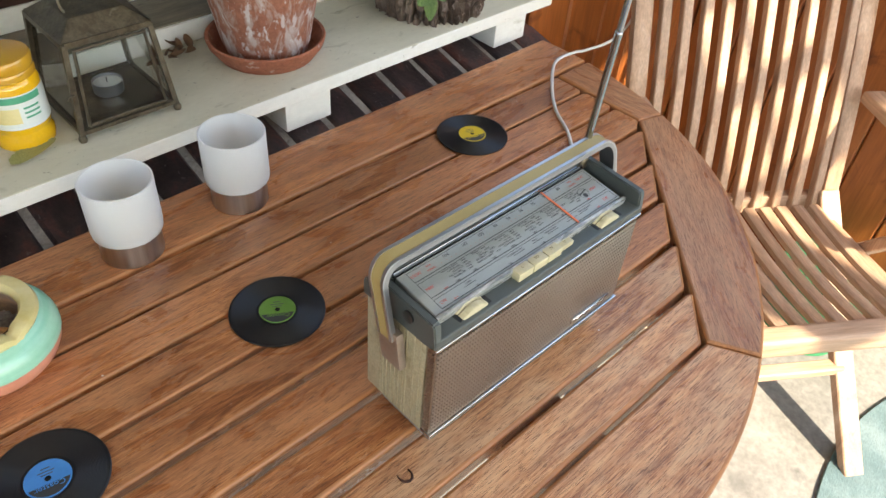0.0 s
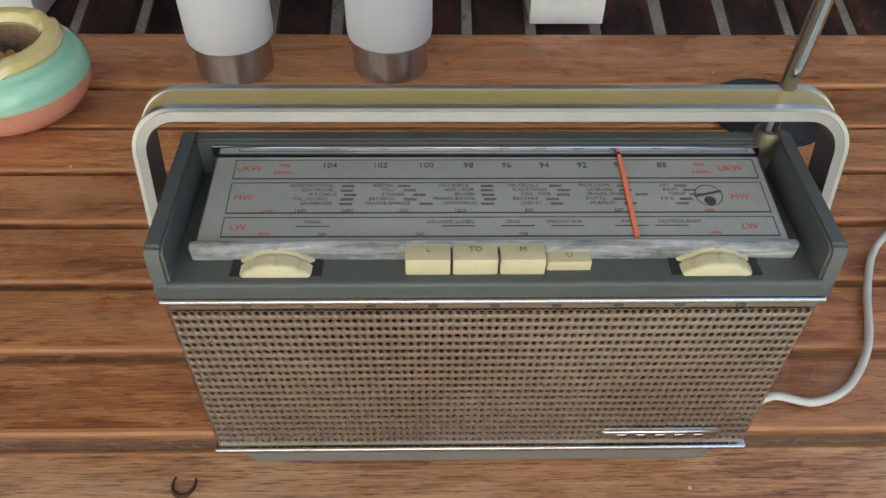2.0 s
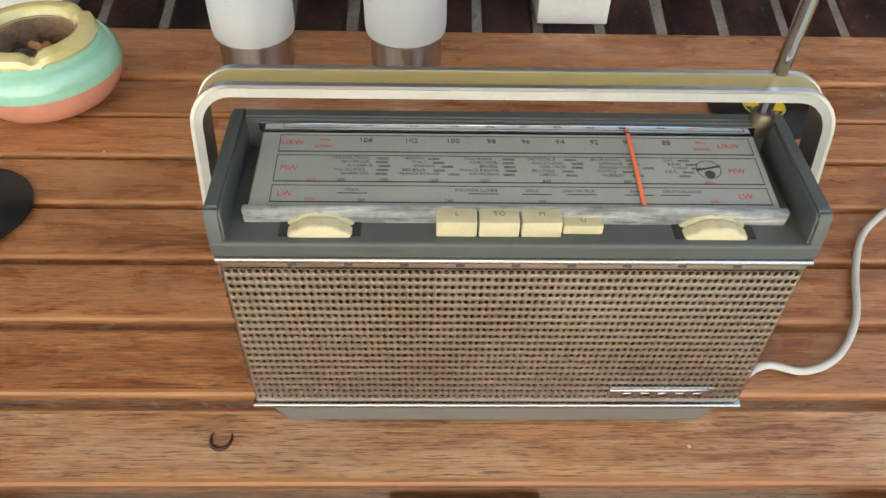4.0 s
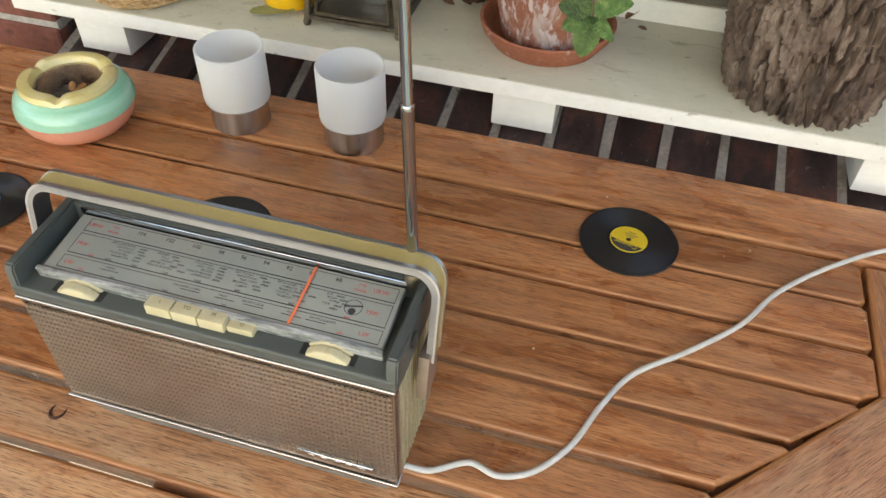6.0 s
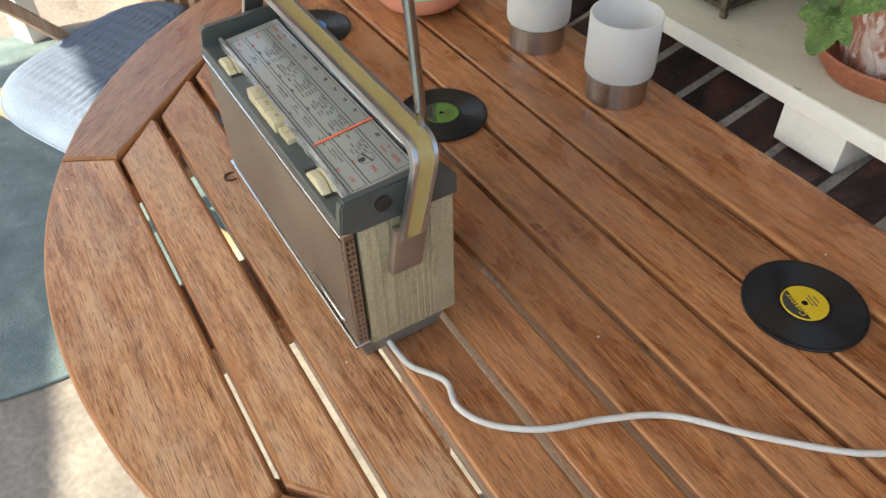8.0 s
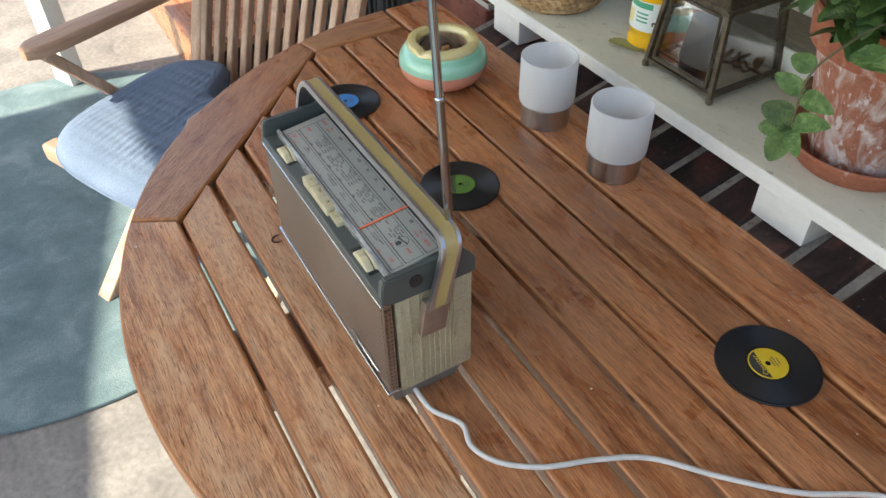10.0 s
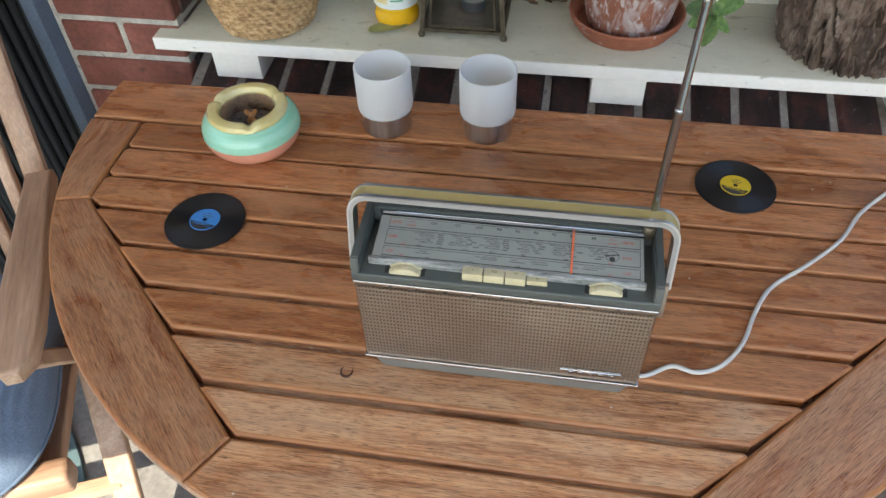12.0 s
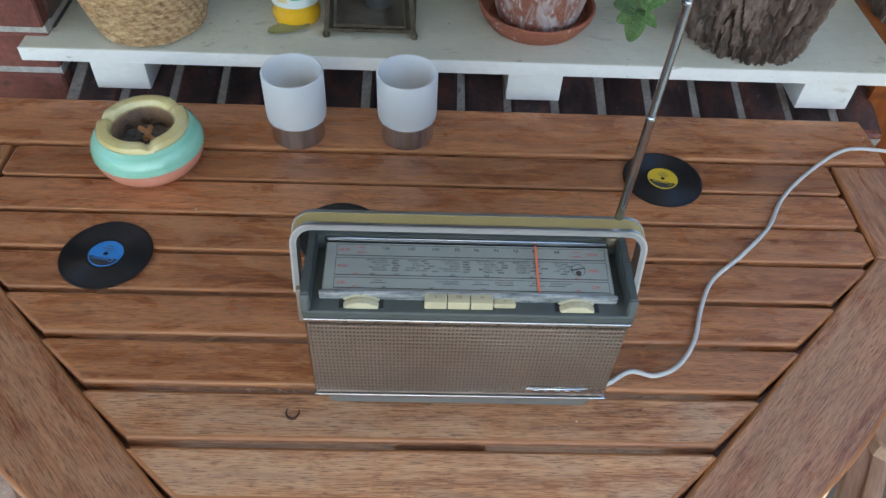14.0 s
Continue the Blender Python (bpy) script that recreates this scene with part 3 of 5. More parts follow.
# unseen front panel, added to throw shade over the rug
plank(bm, [(-2.3, -2.46), (-2.3, -4.0), (-0.3, -4.0), (-0.3, -2.98), (-0.95, -2.86), (-2.1, -2.52)], 2.46, 2.52, 0.002)
# laths added across the slot to break up the sun on the chair
for x0, x1, y0, y1 in ((0.775, 0.80, -2.21, -1.37), (0.70, 0.92, -1.66, -1.60), (0.70, 0.92, -1.93, -1.89)):
    box(bm, x0, x1, y0, y1, 2.47 if x0 > 0.71 else 2.495, 2.49 if x0 > 0.71 else 2.515)
ceiling = part("ceiling", bm, WHITE_PAINT, None, "", None, False)
tagged(ceiling, "unseen white-painted veranda roof; slot, laths and front panel added to shape the sun", "ceiling", kind="structure")


# unseen garden walls, added to close the place and darken reflections
for name, b in (("wall_garden_front", (-7, 6, -6.2, -6.0, 0, 0.9)), ("wall_garden_left", (-7.0, -6.8, -6, 3, 0, 1.9)), ("wall_garden_right", (5.8, 6.0, -6, 3, 0, 1.6))):
    bm = box(bmesh.new(), *b)
    tagged(part(name, bm, GARDEN_DARK), "unseen dark green wall added to close the garden and darken reflections", "hedge", kind="structure")


def round_rug(x, y, r, label):
    bm = lathe([(r - 0.004, 0.0), (r, 0.003), (r - 0.002, 0.008), (r - 0.02, 0.009), (0.0, 0.009)], 96)
    rug = part("round_rug", bm, RUG, None, "", pose(x, y, 0.001, 0, 0, 20))
    tagged(rug, label, "rug", "round teal rugs")


round_rug(-1.30, -0.30, 0.77, "round teal woven rug under the cushioned chair")
round_rug(1.10, -0.96, 0.72, "round teal woven rug beside the bare chair")

# ---- the table ----
table = thing("garden_table", pose(0.13, 0.42, 0), "round teak drop-leaf garden table with slatted top, pushed against the sill", "table")
CX, CY, R = 0.13, 0.42, 0.622
INX = 0.540                      # half width between the side boards
PITCH, Y0 = 0.0605, -0.094
GAP = 0.0074
THICK = 0.020


def arc(a0, a1, n=14):
    return [(R * math.cos(a0 + (a1 - a0) * i / n), R * math.sin(a0 + (a1 - a0) * i / n)) for i in range(n + 1)]


def board_part(name, poly, mat, deg, z1=TOP, z0=TOP - THICK, bevel=0.0042):
    """A table board, its grain along its own x axis at deg."""
    c, s = math.cos(radians(-deg)), math.sin(radians(-deg))
    q = [(x * c - y * s, x * s + y * c) for x, y in poly]
    ob = part(name, plank(bmesh.new(), q, z0, z1, bevel, 1), mat, table, "", turned(0, 0, deg), False)
    ob.data.materials.append(TEAK_EDGE)
    return ob


yf = Y0 - CY                     # inner edge of the front board
P1 = (0.228, yf)                 # inner corners of the ring of boards
P2 = (INX, 0.222 - CY)
a1 = math.atan2(-0.566, 0.256)
a2 = math.atan2(-0.208, 0.583)
yb = 0.390 - CY                  # front edge of the back board
a3 = math.asin(yb / R)
g = 0.0012
# ring: front, two diagonals, two sides
board_part("edge_board", [(-P1[0] + g, yf)] + arc(-math.pi - a1, a1, 26) + [(P1[0] - g, yf)], TEAK_PALE, 0)
for s in (1, -1):
    o = arc(a1 + 0.002, a2 - 0.002, 18)
    poly = [(P1[0], yf)] + o + [P2]
    o2 = arc(a2 + 0.002, a3 - 0.004, 10)
    poly2 = [P2] + o2 + [(INX + 0.004, yb - 0.003)]
    if s < 0:
        poly, poly2 = [(-x, y) for x, y in poly][::-1], [(-x, y) for x, y in poly2][::-1]
    board_part("edge_board", poly, TEAK_GREY, s * 46)
    board_part("edge_board", poly2, TEAK_GREY, 90 + s * 6)
# slats between the ring boards


def inner_x(y):
    if y >= P2[1]:
        return INX - 0.0015
    f = (y - yf) / (P2[1] - yf)
    return P1[0] + f * (P2[0] - P1[0]) - 0.002


for k in range(8):
    lo, hi = (GAP - 0.0005 * max(0, j - 2) for j in (k, k + 1))      # the joints close up towards the back
    ya, yc = yf + k * PITCH + lo / 2, yf + (k + 1) * PITCH - hi / 2
    xa, xc = inner_x(ya), inner_x(yc)
    r = 0.006
    right = [(xa - r, ya), (xa, ya + r * 0.8), (xc, yc - r * 0.8), (xc - r, yc)]
    if ya < P2[1] < yc:
        right.insert(2, (INX - 0.0015, P2[1]))
    left = [(-x, y) for x, y in right][::-1]
    board_part("slat", right + left, TEAK_PALE if k < 2 else TEAK, 0, TOP - 0.0005 - 0.0008 * (k % 3 == 1), bevel=0.0042 if k < 4 else 0.0030)
a4 = math.asin((0.487 - CY) / R)
board_part("slat", [(-x, y) for x, y in arc(a3 + 0.006, a4, 6)][::-1] + arc(a3 + 0.006, a4, 6), TEAK, 0)
# frame under the top
# unseen rails, added to stop light coming through the ring joints
for s in (1, -1):
    for q0, q1 in ((P1, P2), (P2, (INX, 0.06))):
        d = (Vector(q1) - Vector(q0)).normalized() * 0.02
        nrm = Vector((d.y, -d.x)) * 1.6
        quad = [(q0[0] - d.x + nrm.x, q0[1] - d.y + nrm.y), (q1[0] + nrm.x, q1[1] + nrm.y), (q1[0] - nrm.x * 0.6, q1[1] - nrm.y * 0.6), (q0[0] - d.x - nrm.x * 0.6, q0[1] - d.y - nrm.y * 0.6)]
        quad = [(s * x, y) for x, y in quad]
        part("under_rail", plank(bmesh.new(), quad, TOP - THICK - 0.03, TOP - THICK - 0.001, 0.001), TEAK, table, "", None, False)
for x in (0.015, -0.36, 0.36):
    bm = box(bmesh.new(), x - 0.045, x + 0.045, yf + 0.0 if abs(x) < 0.1 else -0.16, 0.06, TOP - 0.060, TOP - THICK - 0.001, 0.002)
    part("batten", bm, TEAK, table, "", None, False)
for y in (-0.02,):
    bm = box(bmesh.new(), -0.5, 0.5, y, y + 0.03, TOP - 0.10, TOP - 0.061, 0.002)
    part("rail", bm, TEAK, table, "", None, False)
for x in (-0.40, 0.40):
    bm = box(bmesh.new(), x - 0.03, x + 0.03, -0.02, 0.03, 0, TOP - 0.101, 0.004)
    part("leg", bm, TEAK, table, "", None, False)
bm = box(bmesh.new(), -0.03, 0.03, -0.30, -0.26, 0, TOP - 0.062, 0.004)
part("leg", bm, TEAK, table, "", None, False)
bm = tube(bmesh.new(), [(0.0062 * math.cos(a), 0.0075 * math.sin(a), 0.0) for a in [2.6 + 4.1 * i / 22 for i in range(23)]], lambda f: 0.0004 + 0.0010 * math.sin(math.pi * f), 8)
part("knot", bm, KNOT, table, "dark crescent crack round a knot in the slat", pose(-CX, -CY, TOP - 0.0006))

# ---- the radio ----
RX, RY = 0.1625, 0.043
HW, HD = 0.1365, 0.0425
radio = thing("portable_radio", pose(RX, RY, TOP), "grey and ivory vintage portable radio with handle up on the table", "radio")
bm = bmesh.new()
vs = []
for z, ix, iy in ((0.0, 0.016, 0.012), (0.004, 0.013, 0.010), (0.028, 0.006, 0.004), (0.035, 0.003, 0.002)):
    vs.append([bm.verts.new((sx * (HW - ix), sy * (HD - iy), z)) for sx, sy in ((-1, -1), (1, -1), (1, 1), (-1, 1))])
for a, b in zip(vs, vs[1:]):
    for i in range(4):
        bm.faces.new((a[i], a[(i + 1) % 4], b[(i + 1) % 4], b[i]))
bm.faces.new(vs[0])
bm.faces.new(vs[-1])
part("base", bm, BASE_PLASTIC, radio, "grey plastic foot set back under the grille")
# ivory case with ribs on its ends
bm = bmesh.new()
box(bm, -HW + 0.001, HW - 0.001, -HD + 0.012, HD + 0.002, 0.030, 0.1578, 0.002)
part("case", bm, IVORY, radio, "ivory leatherette case")
rib_y = [-0.024, -0.017, -0.008, -0.004, 0.001, 0.006, 0.012, 0.017, 0.022, 0.026]
for s in (-1, 1):
    for i, y in enumerate(rib_y):
        bm = box(bmesh.new(), -0.0004, 0.0004, -0.0007 - 0.0006 * (i % 3 == 0), 0.0007, 0.033, 0.153)
        part("rib", bm, IVORY, radio, "", pose(s * (HW - 0.0005), y, 0))
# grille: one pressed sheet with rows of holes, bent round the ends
# near-black backing sheet paints the shade seen through the holes
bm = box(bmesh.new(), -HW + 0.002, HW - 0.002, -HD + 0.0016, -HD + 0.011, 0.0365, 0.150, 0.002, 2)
part("grille_backing", bm, GRILLE_SHADE, radio, "near-black sheet that paints the shade inside the grille holes")


def pierced(origin, ux, uz, out, nx, nz, px, pz):
    """A sheet of cells, each with a dished hole; the corners between four holes stand up as small nubs."""
    v, f = [], []
    o, ux, uz, out = (np.array(q, float) for q in (origin, ux, uz, out))
    square = ((1, 0), (1, 1), (0, 1), (-1, 1), (-1, 0), (-1, -1), (0, -1), (1, -1))
    for j in range(nz):
        for i in range(nx):
            c = o + ux * (i + 0.5) * px + uz * (j + 0.5) * pz
            b = len(v)
            for a, e in square:
                v.append(c + ux * (px * 0.5 * a) + uz * (pz * 0.5 * e) + out * (0.0008 if a and e else 0.00032 if e else 0.0))
            for k, (w, h, d) in enumerate(((0.34, 0.30, 0.0), (0.27, 0.23, -0.0011))):
                for q in range(8):
                    t = math.pi * q / 4
                    v.append(c + ux * (px * w * math.cos(t)) + uz * (pz * h * math.sin(t)) + out * d)
            for t in (0, 8):
                f += [(b + t + k, b + t + (k + 1) % 8, b + t + 8 + (k + 1) % 8, b + t + 8 + k) for k in range(8)]
    return v, f


NX, NZ = 80, 20
CORNER = 0.0016                  # radius of the bend at each end
v, f = pierced((-HW + CORNER, -HD, 0.0395), (1, 0, 0), (0, 0, 1), (0, -1, 0), NX, NZ, (2 * HW - 2 * CORNER) / NX, 0.1062 / NZ)
for s in (-1, 1):
    v2, f2 = pierced((s * HW, -HD + CORNER, 0.0395), (0, 1, 0), (0, 0, 1), (s, 0, 0), 2, NZ, 0.0034, 0.1062 / NZ)
    f += [tuple(i + len(v) for i in q) for q in f2]
    v += v2
    bend = [(s * (HW - CORNER + CORNER * math.sin(a)), -HD + CORNER - CORNER * math.cos(a)) for a in [math.pi / 2 * i / 6 for i in range(7)]]
    n0 = len(v)
    v += [(x, y, z) for x, y in bend for z in (0.0365, 0.1505)]
    f += [(n0 + 2 * i, n0 + 2 * i + 2, n0 + 2 * i + 3, n0 + 2 * i + 1) for i in range(6)]
for z0, z1 in ((0.0360, 0.0395), (0.1457, 0.1505)):
    n0 = len(v)
    v += [(-HW + CORNER, -HD, z0), (HW - CORNER, -HD, z0), (HW - CORNER, -HD, z1), (-HW + CORNER, -HD, z1)]
    f.append((n0, n0 + 1, n0 + 2, n0 + 3))
    for s in (-1, 1):
        n0 = len(v)
        v += [(s * HW, -HD + CORNER, z0), (s * HW, -HD + CORNER + 0.0068, z0), (s * HW, -HD + CORNER + 0.0068, z1), (s * HW, -HD + CORNER, z1)]
        f.append((n0, n0 + 1, n0 + 2, n0 + 3))
bm = bmesh.new()
verts = [bm.verts.new(tuple(map(float, q))) for q in v]
for q in f:
    bm.faces.new([verts[i] for i in q])
bmesh.ops.remove_doubles(bm, verts=bm.verts, dist=1e-5)
gr = part("grille", bm, GRILLE, radio, "silvered metal grille pierced with rows of small holes")
for z0, z1, dy, lab in ((0.0345, 0.0378, 0.0030, "chrome strip along the foot"), (0.1503, 0.1532, 0.0022, "thin chrome lip under the tray")):
    bm = box(bmesh.new(), -HW - 0.0012, HW + 0.0012, -HD - dy, -HD + 0.010, z0, z1, 0.0013, 3)
    part("chrome_strip", bm, CHROME, radio, lab)
for i in range(9):               # nine spaced marks pressed into the plain upper edge
    x = -0.103 + i * 0.0258
    bm = box(bmesh.new(), x - 0.0020, x + 0.0020, -HD - 0.0003, -HD + 0.0002, 0.1470, 0.1490)
    part("strip_mark", bm, INK_GREY, radio)
bm = box(bmesh.new(), 0.060, 0.119, -HD - 0.0032, -HD - 0.0003, 0.0510, 0.0530, 0.0006, 1)
nameplate = part("nameplate", bm, CHROME, radio, "narrow chrome nameplate on the grille")
part("plate_panel", box(bmesh.new(), 0.060, 0.119, -HD - 0.0018, -HD - 0.0002, 0.0442, 0.0509, 0.0004, 1), GRILLE, nameplate, "dull plate below the bright edge")
for i in range(5):
    bm = box(bmesh.new(), 0.068 + i * 0.0098, 0.0735 + i * 0.0098, -HD - 0.0024, -HD - 0.0017, 0.0460, 0.0490, 0.0003, 1)
    part("plate_mark", bm, CHROME, nameplate)
# grey tray round the dial
bm = bmesh.new()
FLOORZ = 0.1622
box(bm, -HW - 0.0015, HW + 0.0015, -HD - 0.001, HD + 0.002, 0.1528, FLOORZ, 0.0022, 3)
part("tray", bm, GREY_PLASTIC, radio, "grey plastic tray round the dial")
for s in (-1, 1):
    bm = bmesh.new()
    prof = [(-HD - 0.0012, 0.1530), (-HD + 0.0015, 0.1765), (-HD + 0.004, 0.1790), (0.033, 0.1815), (HD + 0.0038, 0.166), (HD + 0.0038, 0.1500), (-HD + 0.012, 0.1500), (-HD + 0.010, 0.1530)]
    for wdt in ((0.0015, 0.0015),):
        o = [bm.verts.new((s * (HW + 0.0021), y, z)) for y, z in prof]
        i_ = [bm.verts.new((s * (HW - 0.0055), y, z)) for y, z in prof]
        n = len(prof)
        for k in range(n):
            bm.faces.new((o[k], o[(k + 1) % n], i_[(k + 1) % n], i_[k]))
        bm.faces.new(o)
        bm.faces.new(i_[::-1])
    bmesh.ops.bevel(bm, geom=bm.edges[:], offset=0.0012, segments=2, affect='EDGES')
    part("tray_side", bm, GREY_PLASTIC, radio)
bm = bmesh.new()
prof = [(0.0265, 0.1565), (0.0265, 0.1812), (0.0330, 0.1812), (HD + 0.0018, 0.1660), (HD + 0.0018, 0.1565)]
ends = [[bm.verts.new((s * (HW - 0.0045), y, z)) for y, z in prof] for s in (-1, 1)]
for k in range(len(prof)):
    bm.faces.new((ends[0][k], ends[0][(k + 1) % len(prof)], ends[1][(k + 1) % len(prof)], ends[1][k]))
bm.faces.new(ends[0])
bm.faces.new(ends[1][::-1])
bmesh.ops.recalc_face_normals(bm, faces=bm.faces)
bmesh.ops.bevel(bm, geom=bm.edges[:], offset=0.0011, segments=2, affect='EDGES')
part("tray_back", bm, GREY_PLASTIC, radio)
bm = box(bmesh.new(), -HW + 0.012, HW - 0.012, 0.0243, 0.0267, 0.1735, 0.1790, 0.0006, 1)
part("tray_lip", bm, POLISHED, radio, "pale lip behind the dial")
bm = box(bmesh.new(), -HW - 0.0005, HW + 0.0005, HD - 0.022, HD + 0.0035, 0.150, 0.160, 0.003)
part("tray_skirt", bm, GREY_PLASTIC, radio)
# dial, with its own plane
DW, DD = 0.2460, 0.0500
dial = part("dial", box(bmesh.new(), -DW / 2, DW / 2, -DD / 2, DD / 2, -0.006, 0.0, 0.001, 1), DIAL, radio, "silver-grey tuning dial with red and black print", pose(0, -0.0010, 0.1715, 6.5, 0, 0))
bm = box(bmesh.new(), -DW / 2 - 0.002, DW / 2 + 0.002, -DD / 2 - 0.0045, -DD / 2 - 0.0005, -0.0075, 0.0022, 0.0014)
part("dial_edge", bm, CLOUDED, dial, "worn clear front edge of the dial cover")


def on_dial(x, y, z=0.0001):
    return pose(x, y, z)


def line(name, x0, y0, x1, y1, w, mat, parent):
    d = Vector((x1 - x0, y1 - y0))
    a = math.degrees(math.atan2(d.y, d.x))
    bm = box(bmesh.new(), 0, d.length, -w / 2, w / 2, 0, 0.0001)
    return part(name, bm, mat, parent, "", pose(x0, y0, 0.00003, 0, 0, a), False)


PX0, PX1 = -0.1135, 0.1195
for y0, y1 in ((0.0105, 0.0225), (-0.0095, 0.0085), (-0.0225, -0.0115)):
    bm = bmesh.new()
    w = 0.00042
    box(bm, PX0, PX1, y1 - w, y1, 0, 0.0001)
    box(bm, PX0, PX1, y0, y0 + w * 1.7, 0, 0.0001)
    box(bm, PX0, PX0 + w, y0, y1, 0, 0.0001)
    box(bm, PX1 - w, PX1, y0, y1, 0, 0.0001)
    part("printed_frame", bm, INK, dial)
for txt, y in (("UKW", 0.0168), ("MW", -0.0005), ("LW", -0.0172)):
    for x in (-0.1070, 0.1080):
        lettering("band_letters", txt, 0.0046, INK_RED, dial, on_dial(x, y), "red band letters")
for txt, x in (("104", -0.0715), ("102", -0.0490), ("100", -0.0285), ("98", -0.0095), ("96", 0.0075), ("94", 0.0245), ("92", 0.0415), ("90", 0.0580), ("88", 0.0775)):
    lettering("scale_number", txt, 0.0046, INK, dial, on_dial(x, 0.0188))
for x in (-0.0915, 0.0945):
    for y in (0.0190, 0.0145):
        lettering("unit_letters", "MHz" if y > 0.016 else "KANAL", 0.0027, INK_RED, dial, on_dial(x, y))
for txt, x in (("1600", -0.082), ("1400", -0.062), ("1200", -0.0385), ("1000", -0.014), ("800", 0.0155), ("600", 0.054)):
    lettering("scale_number", txt, 0.0026, INK_GREY, dial, on_dial(x, -0.0080))
for txt, x in (("280", -0.0715), ("240", -0.031), ("200", 0.012)):
    lettering("scale_number", txt, 0.0026, INK_GREY, dial, on_dial(x, -0.0212))
for x, y in ((-0.0955, -0.0080), (-0.0955, -0.0205), (0.0930, -0.0080), (0.0930, -0.0205)):
    lettering("unit_letters", "kHz", 0.0027, INK_RED, dial, on_dial(x, y))
stations = (("NORDDEUTSCHL.", "BREMEN", "HILV./RIAS-B", "DEUTSCHL.F.", "BRUX./LYON", "G.M."), ("GEW.PROGR.", "ITAL.1", "NDR / WDR", "RIAS/ATHINAI", "LORRAINE", "B.SUM"),
            ("M.T.CARLO", "STRASBG.", "BRUSSEL", "NDR / WDR", "FRANCE I/WIEN", "TOPGF"), ("ITAL.2/LUXBG.", "BBC/BRUX.", "FRANCE B/ROMA", "BBC/PARIS", "STUTTG.", "S D R"),
            ("SAARBR/SDR", "FRANCE B/MAINZ", "SWF/MUNCH", "LISBOA I", "FR.BERLIN", ""))
bm = bmesh.new()
for j, row in enumerate(stations):
    y = 0.0066 - 0.0026 * j
    for i, word in enumerate(row):
        x = -0.078 + 0.0308 * i + 0.0024 * (j % 3)
        if word:
            lettering("station_name", word, 0.0024, INK_GREY, dial, on_dial(x, y, 0.00004))
        w = 0.0009 * len(word)
        box(bm, x + w + 0.001, x + w + 0.0065, y - 0.0002, y + 0.0002, 0, 0.0001)
        box(bm, x + w + 0.001, x + w + 0.0065, y - 0.0009, y - 0.0006, 0, 0.0001)
for word, x in (("MINSK", -0.076), ("KALUNDB./LUXBG.", -0.018), ("OSLO", 0.008), ("DROITW./EUR.", 0.030), ("PARIS", 0.057), ("DEUTSCHLANDF.", 0.079)):
    lettering("station_name", word, 0.0024, INK_GREY, dial, on_dial(x, -0.0143, 0.00004))
for x in (-0.083, -0.022, 0.003, 0.024, 0.051, 0.068):
    box(bm, x, x + 0.014, -0.0168, -0.0163, 0, 0.0001)
part("station_print", bm, INK, dial, "thin printed rules", pose(0, 0, 0.00004), False)
bm = bmesh.new()
for i in range(30):
    box(bm, -0.08 + i * 0.0058, -0.0796 + i * 0.0058, 0.0145, 0.0149, 0, 0.0001)
part("scale_print", bm, INK_RED, dial, "", pose(0, 0, 0.00004), False)
bm = bmesh.new()
for a in range(20):
    t0, t1 = 2 * math.pi * a / 20, 2 * math.pi * (a + 1) / 20
    q = [(0.0062 * math.cos(t0), 0.0062 * math.sin(t0)), (0.0062 * math.cos(t1), 0.0062 * math.sin(t1)), (0.0057 * math.cos(t1), 0.0057 * math.sin(t1)), (0.0057 * math.cos(t0), 0.0057 * math.sin(t0))]
    bm.faces.new([bm.verts.new((x, y, 0.0001)) for x, y in q])
box(bm, -0.0062, 0.0062, -0.0006, 0.0006, 0, 0.0001, 0, 1, pose(0, 0.001, 0, 0, 0, 14))
bmesh.ops.create_circle(bm, cap_ends=True, radius=0.0026, segments=16, matrix=Matrix.Translation((0.0, -0.0032, 0.0001)))
part("dial_emblem", bm, INK, dial, "round black emblem", on_dial(0.0945, 0.0005, 0.00004), False)
bm = box(bmesh.new(), -0.0009, 0.0009, -0.0235, 0.0245, 0.0004, 0.0012)
part("needle", bm, NEEDLE, dial, "orange tuning needle", pose(0.0590, 0, 0))
# push keys
for i, (txt, drop) in enumerate((("L", 0), ("TO", 0), ("M", 0), ("U", 0.0036))):
    x = -0.0370 + i * 0.0192
    bm = bmesh.new()
    box(bm, x, x + 0.0184, -HD + 0.0042 + drop * 0.6, -HD + 0.0145, FLOORZ - 0.002, FLOORZ + 0.0085 - drop, 0.0011)
    key = part("push_key", bm, KEY_IVORY, radio, "pressed ivory key" if drop else "ivory key")
    lettering("key_letter", txt, 0.0040, KEY_INK, key, pose(x + 0.0094, -HD + 0.0102, FLOORZ + 0.0086 - drop), "faint engraved letter")
